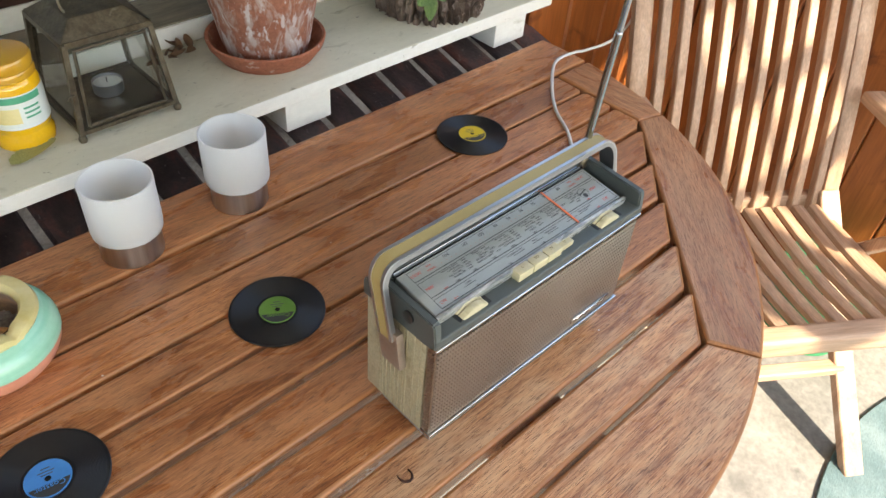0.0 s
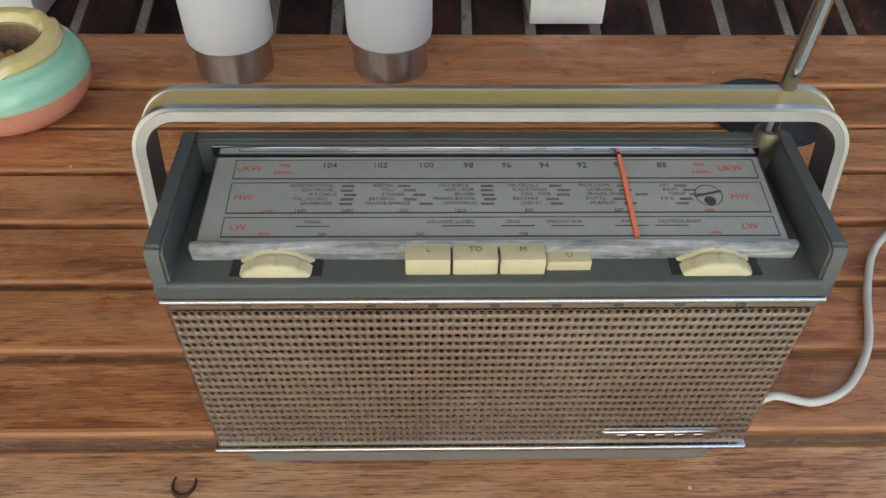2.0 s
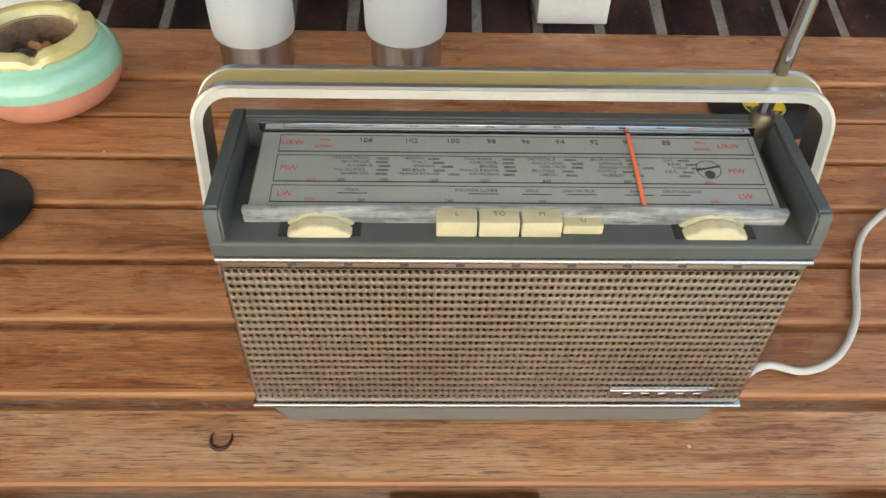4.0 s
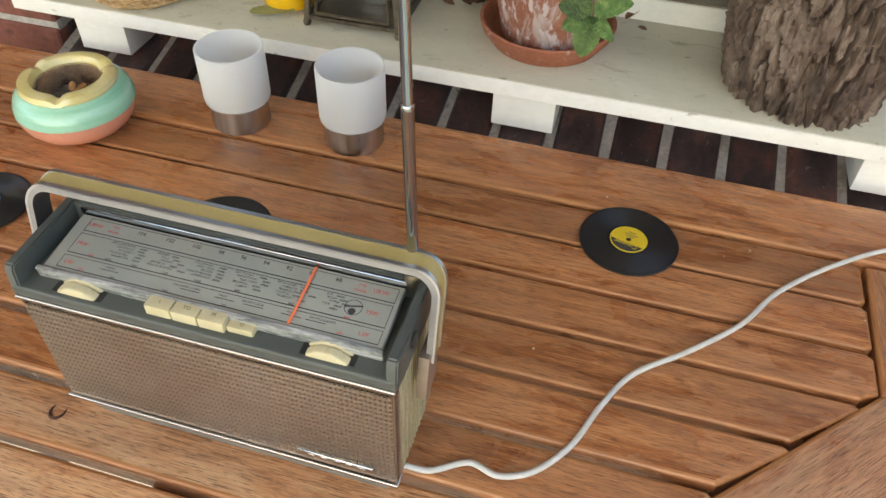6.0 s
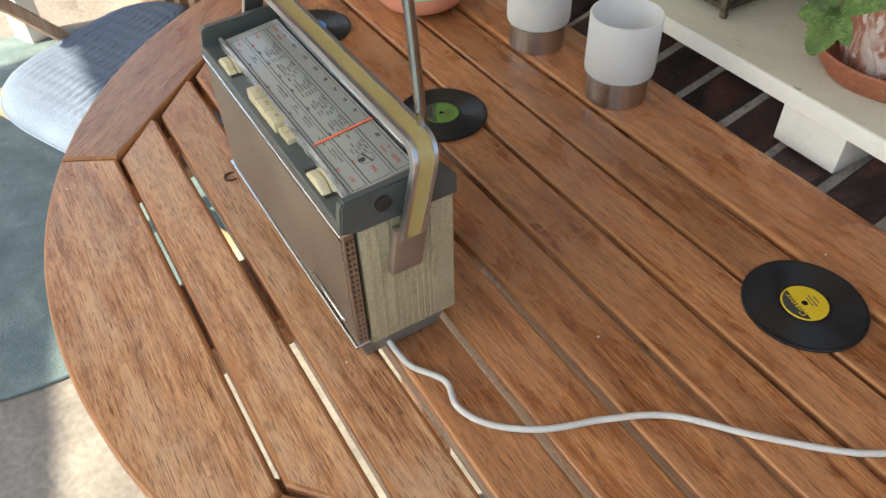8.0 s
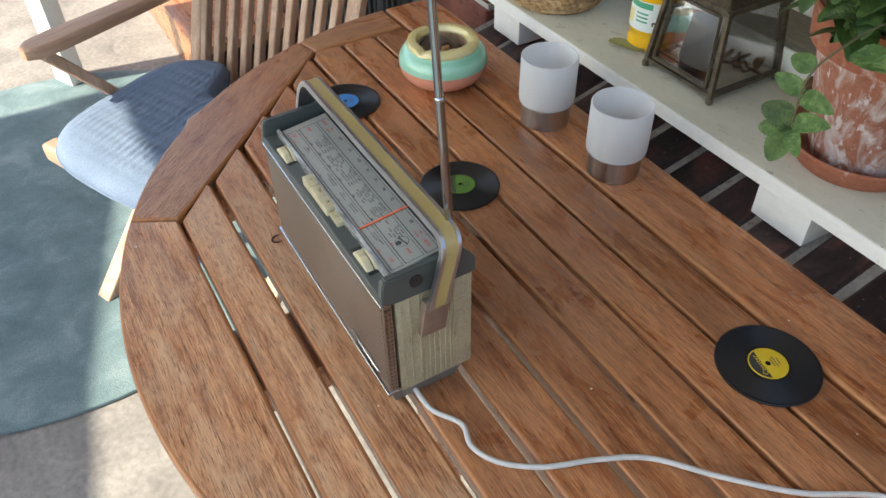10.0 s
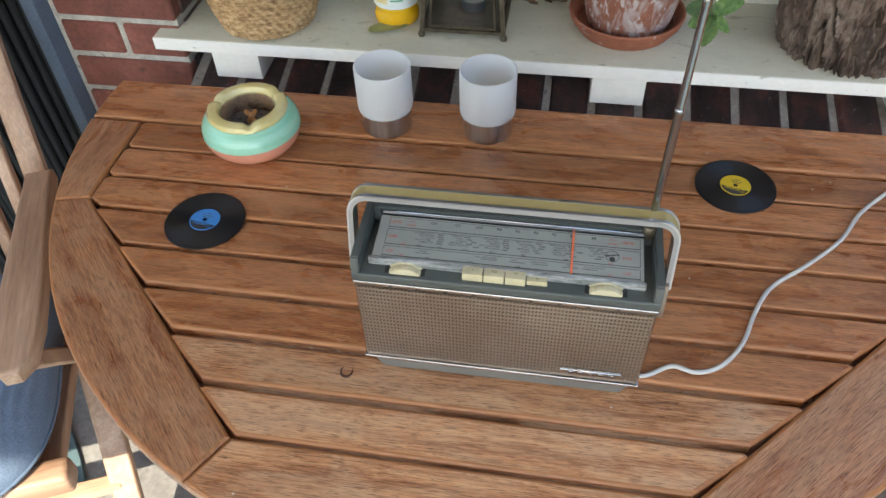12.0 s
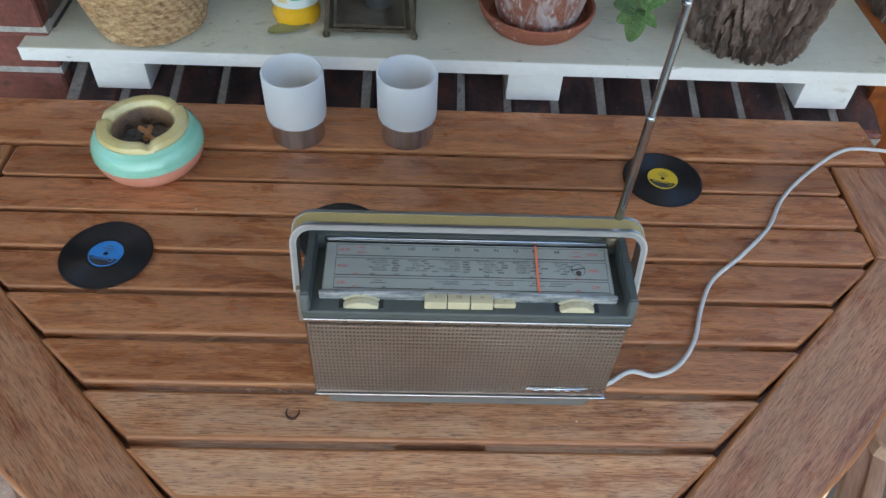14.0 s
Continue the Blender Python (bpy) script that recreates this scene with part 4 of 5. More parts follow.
# thumb wheels: two cream rims on one axle with a dark groove between
for x in (-0.0895, 0.0905):
    for y0, y1, r0 in ((-0.0056, 0.0012, 0.0200), (0.0020, 0.0052, 0.0205)):
        bm = bmesh.new()
        n, rings = 72, []
        for yy, rr in ((y0, 0.93), (y0 + 0.0008, 0.985), (y0 + 0.0018, 1.0), (y1 - 0.0004, 1.0), (y1, 0.97)):
            rings.append([bm.verts.new((r0 * rr * (1 - 0.04 * (k % 6 == 0)) * math.cos(2 * math.pi * k / n), yy, r0 * rr * (1 - 0.04 * (k % 6 == 0)) * math.sin(2 * math.pi * k / n))) for k in range(n)])
        for p, q in zip(rings, rings[1:]):
            for k in range(n):
                bm.faces.new((p[k], p[(k + 1) % n], q[(k + 1) % n], q[k]))
        bm.faces.new(rings[0])
        bm.faces.new(rings[-1])
        part("thumb_wheel", bm, KEY_IVORY, radio, "notched ivory thumb wheel", pose(x, -HD + 0.0085, FLOORZ - 0.0133, 0, 0, 0))
    bm = box(bmesh.new(), x - 0.0185, x + 0.0185, -HD + 0.0035, -HD + 0.0150, FLOORZ - 0.001, FLOORZ + 0.0004)
    part("wheel_slot", bm, BLACK_PLASTIC, radio)
# handle
HX, HZ0, HZ1, HY = 0.1495, 0.140, 0.2072, 0.0195


def strap(bm, w, off, thick):
    pts = [(-HX, HZ0)] + [(-HX + 0.018 - 0.018 * math.cos(a), HZ1 - 0.018 + 0.018 * math.sin(a)) for a in [math.pi / 2 * i / 8 for i in range(9)]]
    pts += [(-x, z) for x, z in pts[::-1]]
    rings = []
    for i, p in enumerate(pts):
        d = Vector(pts[min(i + 1, len(pts) - 1)]) - Vector(pts[max(0, i - 1)])
        d.normalize()
        nrm = Vector((-d.y, d.x))
        rings.append([bm.verts.new((p[0] + nrm.x * k, y, p[1] + nrm.y * k)) for y, k in ((-w / 2, off), (w / 2, off), (w / 2, off + thick), (-w / 2, off + thick))])
    for a, b in zip(rings, rings[1:]):
        for k in range(4):
            bm.faces.new((a[k], a[(k + 1) % 4], b[(k + 1) % 4], b[k]))
    bm.faces.new(rings[0])
    bm.faces.new(rings[-1])
    bmesh.ops.bevel(bm, geom=[e for e in bm.edges if e.calc_face_angle(0) > 1.0], offset=min(0.0006, thick * 0.3), segments=2, affect='EDGES')
    for p in bm.verts:           # the legs lean forward to their clips
        p.co.y -= 0.0165 * max(0.0, min(1.0, (HZ1 - p.co.z) / (HZ1 - 0.145)))
    return bm


handle = part("handle", strap(bmesh.new(), 0.0176, -0.0040, 0.0040), ALU, radio, "bright metal carrying handle", pose(0, HY, 0))
part("handle_inlay", strap(bmesh.new(), 0.0118, 0.0002, 0.0009), GOLD, handle, "gold vinyl strip along the handle")
for s in (-1, 1):
    # rims take the lighter metal, with the sky's brightness in its colour
    part("handle_rim", strap(bmesh.new(), 0.0030, 0.0001, 0.0017), LIT_ALU, handle, "", pose(0, s * 0.0073, 0))
    bm = box(bmesh.new(), -0.0038, 0.0042, -0.0122, 0.0122, 0.109, 0.147, 0.0014)
    for p in bm.verts:
        p.co.y += 0.0035 - 0.006 * (0.147 - p.co.z) / 0.038
    part("handle_clip", bm, CLIP_METAL, radio, "dull bronze handle clip", pose(s * 0.1450, 0, 0))
    bm = lathe([(0.006, 0.0), (0.006, 0.0075), (0.0045, 0.0080), (0.0, 0.0080)], 20)
    part("pivot", bm, BLACK_PLASTIC, radio, "black pivot", pose(s * (HW - 0.0035), -0.0115, 0.168, 0, s * 90, 0))
# telescopic aerial, leaning a little forward
AERIAL = pose(0.1264, 0.0290, 0.181, 3.1, -0.2, 0)
part("aerial_base", lathe([(0.0058, -0.008), (0.0062, -0.004), (0.0062, 0.0030), (0.0048, 0.0050), (0.0, 0.0055)], 24), BRASS, radio, "brass aerial socket", AERIAL)
for z0, z1, r in ((0.004, 0.1405, 0.0037), (0.138, 0.2360, 0.0031), (0.234, 0.325, 0.0025), (0.323, 0.42, 0.0020)):
    bm = lathe([(r, z0), (r, z1 - 0.004), (r * 1.08, z1 - 0.003), (r * 1.08, z1 - 0.001), (r * 0.9, z1), (0.0, z1)], 20)
    part("aerial_tube", bm, POLISHED, radio, "polished chrome aerial section", AERIAL)
# mains cable
cable_pts = [(0.285, 0.030, 0.752), (0.300, 0.032, 0.747), (0.315, 0.036, 0.7435), (0.341, 0.051, 0.7435), (0.366, 0.0465, 0.7435), (0.3925, 0.059, 0.7435), (0.417, 0.091, 0.7435), (0.435, 0.136, 0.7435), (0.458, 0.177, 0.7435), (0.502, 0.216, 0.7435), (0.549, 0.264, 0.7435), (0.584, 0.318, 0.7435), (0.636, 0.37, 0.7435), (0.7, 0.416, 0.7435),
             (0.750, 0.4165, 0.7445), (0.80, 0.428, 0.728), (0.882, 0.430, 0.722), (0.935, 0.432, 0.745), (0.957, 0.434, 0.79), (0.985, 0.45, 0.88), (1.03, 0.51, 1.0), (1.06, 0.556, 1.12)]
bm = tube(bmesh.new(), smooth_path(cable_pts, 7), 0.0026, 10)
cable = part("mains_cable", bm, CABLE)
tagged(cable, "grey-white mains cable snaking over the table to the boarded wall", "cable")


# ---- record coasters ----
def coaster(x, y, turn, label_mat, label, group="record coasters"):
    c = thing("record_coaster", pose(x, y, TOP, 0, 0, turn), label, "coaster", group)
    prof = [(0.0500, 0.0), (0.0515, 0.0008), (0.0515, 0.0022), (0.0505, 0.0028)]
    r = 0.0490
    i = 0
    while r > 0.0215:
        prof.append((r, 0.00285 if i % 2 else 0.00255))
        r -= 0.00055
        i += 1
    prof += [(0.0205, 0.0026), (0.0028, 0.0026), (0.0026, 0.0012), (0.0, 0.0012)]
    part("disc", lathe(prof, 72), VINYL, c, "black grooved disc")
    lab = part("label", lathe([(0.0196, 0.0026), (0.0194, 0.0030), (0.0030, 0.0030), (0.0028, 0.0026)], 48, closed=True), label_mat, c, "round paper label")
    bm = bmesh.new()
    n = 18
    a0 = math.acos(0.32)
    pts = [(0.0182 * math.sin(-a0 + 2 * a0 * i / n), 0.0182 * math.cos(-a0 + 2 * a0 * i / n)) for i in range(n + 1)]
    bm.faces.new([bm.verts.new((px, py, 0.00305)) for px, py in pts])
    part("label_print", bm, INK, lab, "black printed crescent", None, False)
    lettering("label_word", "Coaster", 0.0078, label_mat, lab, pose(0, 0.0085, 0.0032), "printed word")
    for w, yy in ((0.010, -0.0045), (0.014, -0.0075), (0.008, -0.0110)):
        part("label_line", box(bmesh.new(), -w / 2, w / 2, yy - 0.0005, yy + 0.0005, 0.00295, 0.00308), INK_GREY, lab, "", None, False)
    return c


coaster(-0.237, 0.198, 170, LABEL_BLUE, "black record-shaped coaster with blue label on the slats")
coaster(0.026, 0.239, 150, LABEL_GREEN, "black record-shaped coaster with green label behind the radio")
coaster(0.435, 0.350, 165, LABEL_YELLOW, "black record-shaped coaster with yellow label near the cable")


# ---- candle holders ----
def candle_holder(x, y):
    c = thing("candle_holder", pose(x, y, TOP), "frosted white glass candle holder on a brushed steel base", "candle holder", "candle holders")
    part("steel_base", lathe([(0.0325, 0.0), (0.0345, 0.0008), (0.0345, 0.0305), (0.0335, 0.0315), (0.0, 0.0315)], 56), STEEL, c, "brushed steel ring")
    part("glass_cup", lathe([(0.0345, 0.0318), (0.0385, 0.0345), (0.0392, 0.040), (0.0392, 0.1000), (0.0386, 0.1010), (0.0370, 0.1010), (0.0364, 0.1000), (0.0364, 0.042), (0.034, 0.0385), (0.0, 0.0385)], 64), FROST, c, "frosted white cup")


candle_holder(-0.045, 0.424)
candle_holder(0.100, 0.429)

# ---- ashtray ----
ash = thing("ashtray", pose(-0.222, 0.358, TOP) @ Matrix.Diagonal((0.95, 0.95, 0.93, 1)), "round glazed ashtray, yellow rim, mint green belly, pink foot, with butts", "ashtray")
part("foot", lathe([(0.030, 0.0), (0.040, 0.0005), (0.052, 0.004), (0.0630, 0.0125), (0.0690, 0.0225), (0.0712, 0.0310), (0.0717, 0.0370)], 64, caps=False), GLAZE_PINK, ash, "salmon pink lower part")
part("belly", lathe([(0.0717, 0.0365), (0.0716, 0.040), (0.0705, 0.046), (0.0665, 0.0545), (0.0600, 0.0615), (0.055, 0.064)], 64, caps=False), GLAZE_GREEN, ash, "mint green belly")


bm = lathe([(0.0565, 0.0625), (0.0580, 0.0665), (0.0560, 0.0720), (0.0500, 0.0745), (0.0430, 0.0735), (0.0395, 0.0695), (0.0385, 0.064)], 72, caps=False)
for v in bm.verts:
    a = math.atan2(v.co.y, v.co.x)
    for na in (0.9, 3.0, 5.1):
        d = abs((a - na + math.pi) % (2 * math.pi) - math.pi)
        if d < 0.20 and v.co.z > 0.066:
            v.co.z -= 0.0062 * (math.cos(d / 0.20 * math.pi) * 0.5 + 0.5)
part("rim", bm, GLAZE_YELLOW, ash, "yellow rim with three notches")
part("bowl", lathe([(0.0385, 0.066), (0.0400, 0.055), (0.045, 0.040), (0.043, 0.024), (0.030, 0.018), (0.0, 0.017)], 56, caps=False), GLAZE_DARK, ash, "soot-stained inside")
rng = random.Random(8)
bm = bmesh.new()
bmesh.ops.create_grid(bm, x_segments=22, y_segments=22, size=0.040)
bmesh.ops.delete(bm, geom=[v for v in bm.verts if v.co.xy.length > 0.040], context='VERTS')
for v in bm.verts:
    v.co.z = 0.036 + 0.004 * noise.noise(v.co * 110)
part("ash_bed", bm, ASH, ash, "grey ash")
for i in range(4):
    x, y, a = rng.uniform(-0.02, 0.02), rng.uniform(-0.02, 0.02), rng.uniform(0, 360)
    bm = lathe([(0.0036, 0.0), (0.0038, 0.001), (0.0038, 0.024), (0.003, 0.0255), (0.0, 0.0255)], 12)
    part("cigarette_butt", bm, BUTT, ash, "", pose(x, y, 0.043, 88, 0, a) if i else pose(-0.012, 0.016, 0.047, 70, 0, 40))

# ---- the shelf ----
SY0, SY1 = 0.530, 0.735
shelf = thing("window_shelf", pose(0.28, 0.63, SHELF), "cream-painted plank shelf on white blocks over the brick sill", "shelf")
bm = box(bmesh.new(), -0.719, 0.531, SY0 - 0.63, SY1 - 0.63, -0.0215, 0.0, 0.002)
part("plank", bm, SHELF_TOP, shelf, "worn cream-painted plank")
bm = box(bmesh.new(), -0.720, 0.532, SY0 - 0.63 - 0.0015, SY0 - 0.63 + 0.002, -0.0212, -0.0012, 0.0008)
part("front_edge", bm, WHITE_PAINT, shelf, "whiter front edge")
for x0, x1 in ((-0.352, -0.275), (0.243, 0.322), (0.676, 0.754)):
    bm = box(bmesh.new(), x0 - 0.28, x1 - 0.28, 0.536 - 0.63, 0.600 - 0.63, -0.070, -0.0216, 0.002)
    part("block", bm, WHITE_PAINT, shelf, "white-painted wooden block")


# ---- things on the shelf ----
def leaf_mesh(name, mat, width=0.6, fold=0.18, droop=0.25, n=18):
    """A serrated, folded mint leaf, 1 long, along +x."""
    v, f = [], []
    for i in range(n + 1):
        t = i / n
        w = width / 2 * (math.sin(math.pi * (t * 0.97 + 0.02) ** 0.85) ** 0.55) * (1.10 - 0.28 * t)
        w *= 1.0 + (0.05 if i % 2 else -0.035) if 0 < i < n else 0.3
        z = -droop * t * t + 0.10 * t
        rip = 0.014 * (1 if i % 2 else -1)
        v += [(t, -w, z + fold * w * 1.6 + rip * 0.5), (t, -w * 0.5, z + fold * w * 0.9 - rip), (t, 0, z), (t, w * 0.5, z + fold * w * 0.9 - rip), (t, w, z + fold * w * 1.6 + rip * 0.5)]
    for i in range(n):
        for k in range(4):
            a = i * 5 + k
            f.append((a, a + 1, a + 6, a + 5))
    me = bpy.data.meshes.new(name)
    me.from_pydata(v, [], f)
    me.materials.append(mat)
    me.polygons.foreach_set("use_smooth", [True] * len(me.polygons))
    return me


LEAVES = [leaf_mesh("leaf", LEAF, 0.70, 0.2, 0.35), leaf_mesh("leaf", LEAF, 0.76, 0.1, 0.15), leaf_mesh("leaf", LEAF, 0.64, 0.3, 0.5)]
PALES = [leaf_mesh("leaf", LEAF_PALE, 0.54, 0.2, 0.3)]


def add_leaf(parent, me, place, direction, up, size, roll=0):
    x = Vector(direction).normalized()
    y = Vector(up).cross(x)
    y = y.normalized() if y.length > 1e-4 else x.orthogonal().normalized()
    z = x.cross(y)
    m = Matrix((x, y, z)).transposed().to_4x4()
    ob = new("leaf", me)
    ob.parent = parent
    ob.matrix_basis = Matrix.Translation(place) @ m @ pose(0, 0, 0, roll) @ Matrix.Diagonal((size, size, size, 1))
    return ob


def sprout(plant, rng, path, count, size, pale=0.1, stem_r=0.0014):
    """A stem with leaves in crossed pairs and a small tuft at the tip."""
    pts = smooth_path(path, 5)
    part("stem", tube(bmesh.new(), pts, lambda f: stem_r * (1.15 - 0.6 * f), 6), STEM, plant)
    for i in range(count):
        f = 0.22 + 0.78 * (i + 0.5) / count
        k = min(len(pts) - 2, int(f * (len(pts) - 1)))
        p, d = pts[k], (pts[k + 1] - pts[k]).normalized()
        side = d.orthogonal().normalized()
        side = Matrix.Rotation(rng.uniform(0, 0.5) + i * 1.57, 3, d) @ side
        for s in (1, -1):
            if rng.random() < 0.1:
                continue
            out = (side * s + d * 0.35 + Vector((0, 0, rng.uniform(-0.15, 0.25)))).normalized()
            sz = size * rng.uniform(0.7, 1.2) * (1.05 - 0.35 * f)
            me = PALES[0] if rng.random() < pale else LEAVES[rng.randrange(3)]
            add_leaf(plant, me, p + out * 0.004, out, (0.15 * side.x, 0.15 * side.y, 1), sz, rng.uniform(-25, 25))
    for a in range(4):
        out = Vector((math.cos(a * 1.57), math.sin(a * 1.57), 0.5))
        add_leaf(plant, LEAVES[a % 3], pts[-1], out, (0, 0, 1), size * 0.5, rng.uniform(-20, 20))


# woven basket with a plant
basket = thing("woven_basket", pose(-0.272, 0.606, SHELF), "round coiled jute basket with a green plant on the shelf", "basket")
prof = [(0.066, 0.001)]
z, i = 0.003, 0
while z < 0.205:
    r = 0.072 + 0.030 * (min(1, z / 0.12)) ** 0.8 - 0.010 * max(0, (z - 0.12) / 0.085)
    prof += [(r - 0.0022, z), (r + 0.0010, z + 0.0016), (r + 0.0018, z + 0.0032), (r + 0.0010, z + 0.0048)]
    z += 0.0066
prof += [(0.090, z), (0.086, z - 0.002), (0.078, 0.12), (0.06, 0.01)]
bm = lathe(prof, 264)
for v in bm.verts:
    a = math.atan2(v.co.y, v.co.x)
    k = 1 + 0.015 * math.sin(a * 44 + v.co.z * 330) + 0.012 * noise.noise(v.co * 14) + 0.006 * noise.noise(v.co * 60)
    v.co.x *= k
    v.co.y *= k
    v.co.z += 0.0016 * noise.noise(Vector((math.cos(a), math.sin(a), 3)) * 2.5)
part("rope_wall", bm, JUTE, basket, "coiled jute rope wall")
part("soil", lathe([(0.086, 0.17), (0.0, 0.178)], 32), SOIL, basket)
rng = random.Random(21)
plant_b = thing("potted_herb", pose(-0.272, 0.606, SHELF + 0.175), "green leafy herb growing out of the jute basket", "plant")
for i in range(12):
    a = rng.uniform(0, 6.28)
    sprout(plant_b, rng, [(0.02 * math.cos(a), 0.02 * math.sin(a), 0), (0.05 * math.cos(a), 0.05 * math.sin(a), 0.06), (0.09 * math.cos(a), 0.09 * math.sin(a), 0.10)], 4, 0.036)
sprout(plant_b, rng, [(0.03, -0.05, 0.0), (0.07, -0.085, 0.03), (0.105, -0.105, 0.012), (0.118, -0.112, -0.025)], 4, 0.040, 0.05)
sprout(plant_b, rng, [(0.04, -0.03, 0.0), (0.09, -0.06, 0.05), (0.135, -0.07, 0.03)], 4, 0.040, 0.05)

# striped packet behind the basket
packet = thing("paper_packet", pose(-0.372, 0.715, SHELF, 0, 0, 6), "light blue and white striped packet standing behind the basket", "packet")
part("packet_body", box(bmesh.new(), -0.022, 0.022, -0.012, 0.012, 0, 0.16, 0.003), PAPER, packet, "white packet")
for i in range(5):
    part("stripe", box(bmesh.new(), -0.0205 + 0.0085 * i, -0.0155 + 0.0085 * i, -0.0124, -0.0118, 0.004, 0.155), PACKET_BLUE, packet, "light blue stripe", None, False)

# jar
jar = thing("spread_jar", pose(-0.068, 0.630, SHELF), "plastic jar with golden yellow contents and a paper label", "jar")
part("jar_body", lathe([(0.026, 0.0), (0.0335, 0.002), (0.0350, 0.008), (0.0350, 0.016), (0.0325, 0.021), (0.0325, 0.024), (0.0345, 0.028), (0.0345, 0.082), (0.0325, 0.087), (0.030, 0.090)], 48), HONEY, jar, "golden yellow body")
part("lid", lathe([(0.0315, 0.089), (0.0335, 0.091), (0.0335, 0.097), (0.0322, 0.099), (0.0335, 0.101), (0.0335, 0.112), (0.032, 0.114), (0.029, 0.1145), (0.0, 0.1135)], 48), HONEY_DARK, jar, "amber ribbed top")
lab = part("paper_label", lathe([(0.0348, 0.032), (0.0350, 0.032), (0.0350, 0.076), (0.0348, 0.076)], 48, closed=True), PAPER, jar, "white label with green and yellow print")


def wrap_patch(r, a0, a1, z0, z1, n=10):
    bm = bmesh.new()
    lo = [bm.verts.new((r * math.cos(a0 + (a1 - a0) * i / n), r * math.sin(a0 + (a1 - a0) * i / n), z0)) for i in range(n + 1)]
    hi = [bm.verts.new((v.co.x, v.co.y, z1)) for v in lo]
    for i in range(n):
        bm.faces.new((lo[i], lo[i + 1], hi[i + 1], hi[i]))
    return bm


part("label_band", wrap_patch(0.0352, -2.6, -0.9, 0.066, 0.0745), PAPER_GREEN, lab)
part("label_picture", wrap_patch(0.0352, -2.5, -1.75, 0.040, 0.060), PAPER_YELLOW, lab)
for k in range(3):
    part("label_text_bar", wrap_patch(0.0352, -1.6, -1.05, 0.045 + 0.006 * k, 0.0475 + 0.006 * k), PAPER_GREEN, lab)

# fallen leaf by the jar
fl_ob = add_leaf(None, leaf_mesh("fallen_leaf", FALLEN_LEAF, 0.42, 0.05, 0.05), Vector((-0.105, 0.583, SHELF + 0.003)), (1, 0.25, 0), (0, 0, 1), 0.062)
fl_ob.name = "fallen_leaf"
tagged(fl_ob, "yellowing fallen leaf lying on the shelf beside the jar", "leaf")

# lantern
LX, LY = 0.043, 0.642
lantern = thing("glass_lantern", pose(LX, LY, SHELF), "tapered brass and glass lantern with a tea light inside", "lantern")
b0, b1, zb, zt = 0.063, 0.052, 0.012, 0.121
corners = [(-1, -1), (1, -1), (1, 1), (-1, 1)]
for sx, sy in corners:
    bm = tube(bmesh.new(), [(sx * b0, sy * b0, 0.004), (sx * b1, sy * b1, zt)], 0.0044, 4)
    part("corner_bar", bm, BRASS, lantern, "", None, False)
    part("foot", lathe([(0.0, 0.0), (0.0045, 0.001), (0.0055, 0.005), (0.004, 0.009), (0.0, 0.010)], 14), BRASS, lantern, "", pose(sx * b0, sy * b0, 0))
for i in range(4):
    p, q = corners[i], corners[(i + 1) % 4]
    bm = bmesh.new()
    part("frame_bar", tube(bmesh.new(), [(p[0] * b1, p[1] * b1, zt), (q[0] * b1, q[1] * b1, zt)], 0.0052, 4), BRASS, lantern, "", None, False)
    tube(bm, [(p[0] * b0 * 0.985, p[1] * b0 * 0.985, zb), (q[0] * b0 * 0.985, q[1] * b0 * 0.985, zb)], 0.0036, 4)
    part("frame_bar", bm, BRASS, lantern, "", None, False)
    bm = bmesh.new()
    k0, k1 = 0.96, 0.95
    bm.faces.new([bm.verts.new(c) for c in ((p[0] * b0 * k0, p[1] * b0 * k0, zb), (q[0] * b0 * k0, q[1] * b0 * k0, zb), (q[0] * b1 * k1, q[1] * b1 * k1, zt), (p[0] * b1 * k1, p[1] * b1 * k1, zt))])
    bmesh.ops.solidify(bm, geom=bm.faces[:], thickness=0.0015)
    part("pane", bm, GLASS, lantern, "dusty glass pane", None, False).visible_shadow = False
bm = bmesh.new()
y_ = -b0 * 0.93
tube(bm, [(-0.050, y_ - 0.003, 0.018), (0.050, y_ - 0.003, 0.018), (0.0430, -b1 - 0.003, zt - 0.008), (-0.0430, -b1 - 0.003, zt - 0.008), (-0.050, y_ - 0.003, 0.018)], 0.0026, 6)
part("door_frame", bm, BRASS, lantern, "thin brass door frame")
part("hook", tube(bmesh.new(), smooth_path([(-0.055, -0.058, 0.062), (-0.062, -0.063, 0.064), (-0.066, -0.060, 0.058)], 4), 0.0013, 6), BRASS, lantern)
bm = box(bmesh.new(), -b0 * 0.95, b0 * 0.95, -b0 * 0.95, b0 * 0.95, 0.009, 0.0115)
part("floor_plate", bm, BRASS, lantern, "", None, False)
bm = bmesh.new()
r1 = [bm.verts.new((sx * (b1 + 0.004), sy * (b1 + 0.004), zt + 0.002)) for sx, sy in corners]
r2 = [bm.verts.new((sx * 0.033, sy * 0.033, zt + 0.020)) for sx, sy in corners]
for i in range(4):
    bm.faces.new((r1[i], r1[(i + 1) % 4], r2[(i + 1) % 4], r2[i]))
bm.faces.new(r1)
bm.faces.new(r2)
bmesh.ops.bevel(bm, geom=bm.edges[:], offset=0.0012, segments=1, affect='EDGES')
part("roof", bm, BRASS, lantern, "low tarnished roof", None, False)
part("ring", tube(bmesh.new(), [(0.032 * math.cos(a), 0.006 * math.sin(a) - 0.012, zt + 0.030 + 0.026 * math.sin(a)) for a in [2 * math.pi * i / 30 for i in range(31)]], 0.0018, 8), BRASS, lantern, "carrying ring")
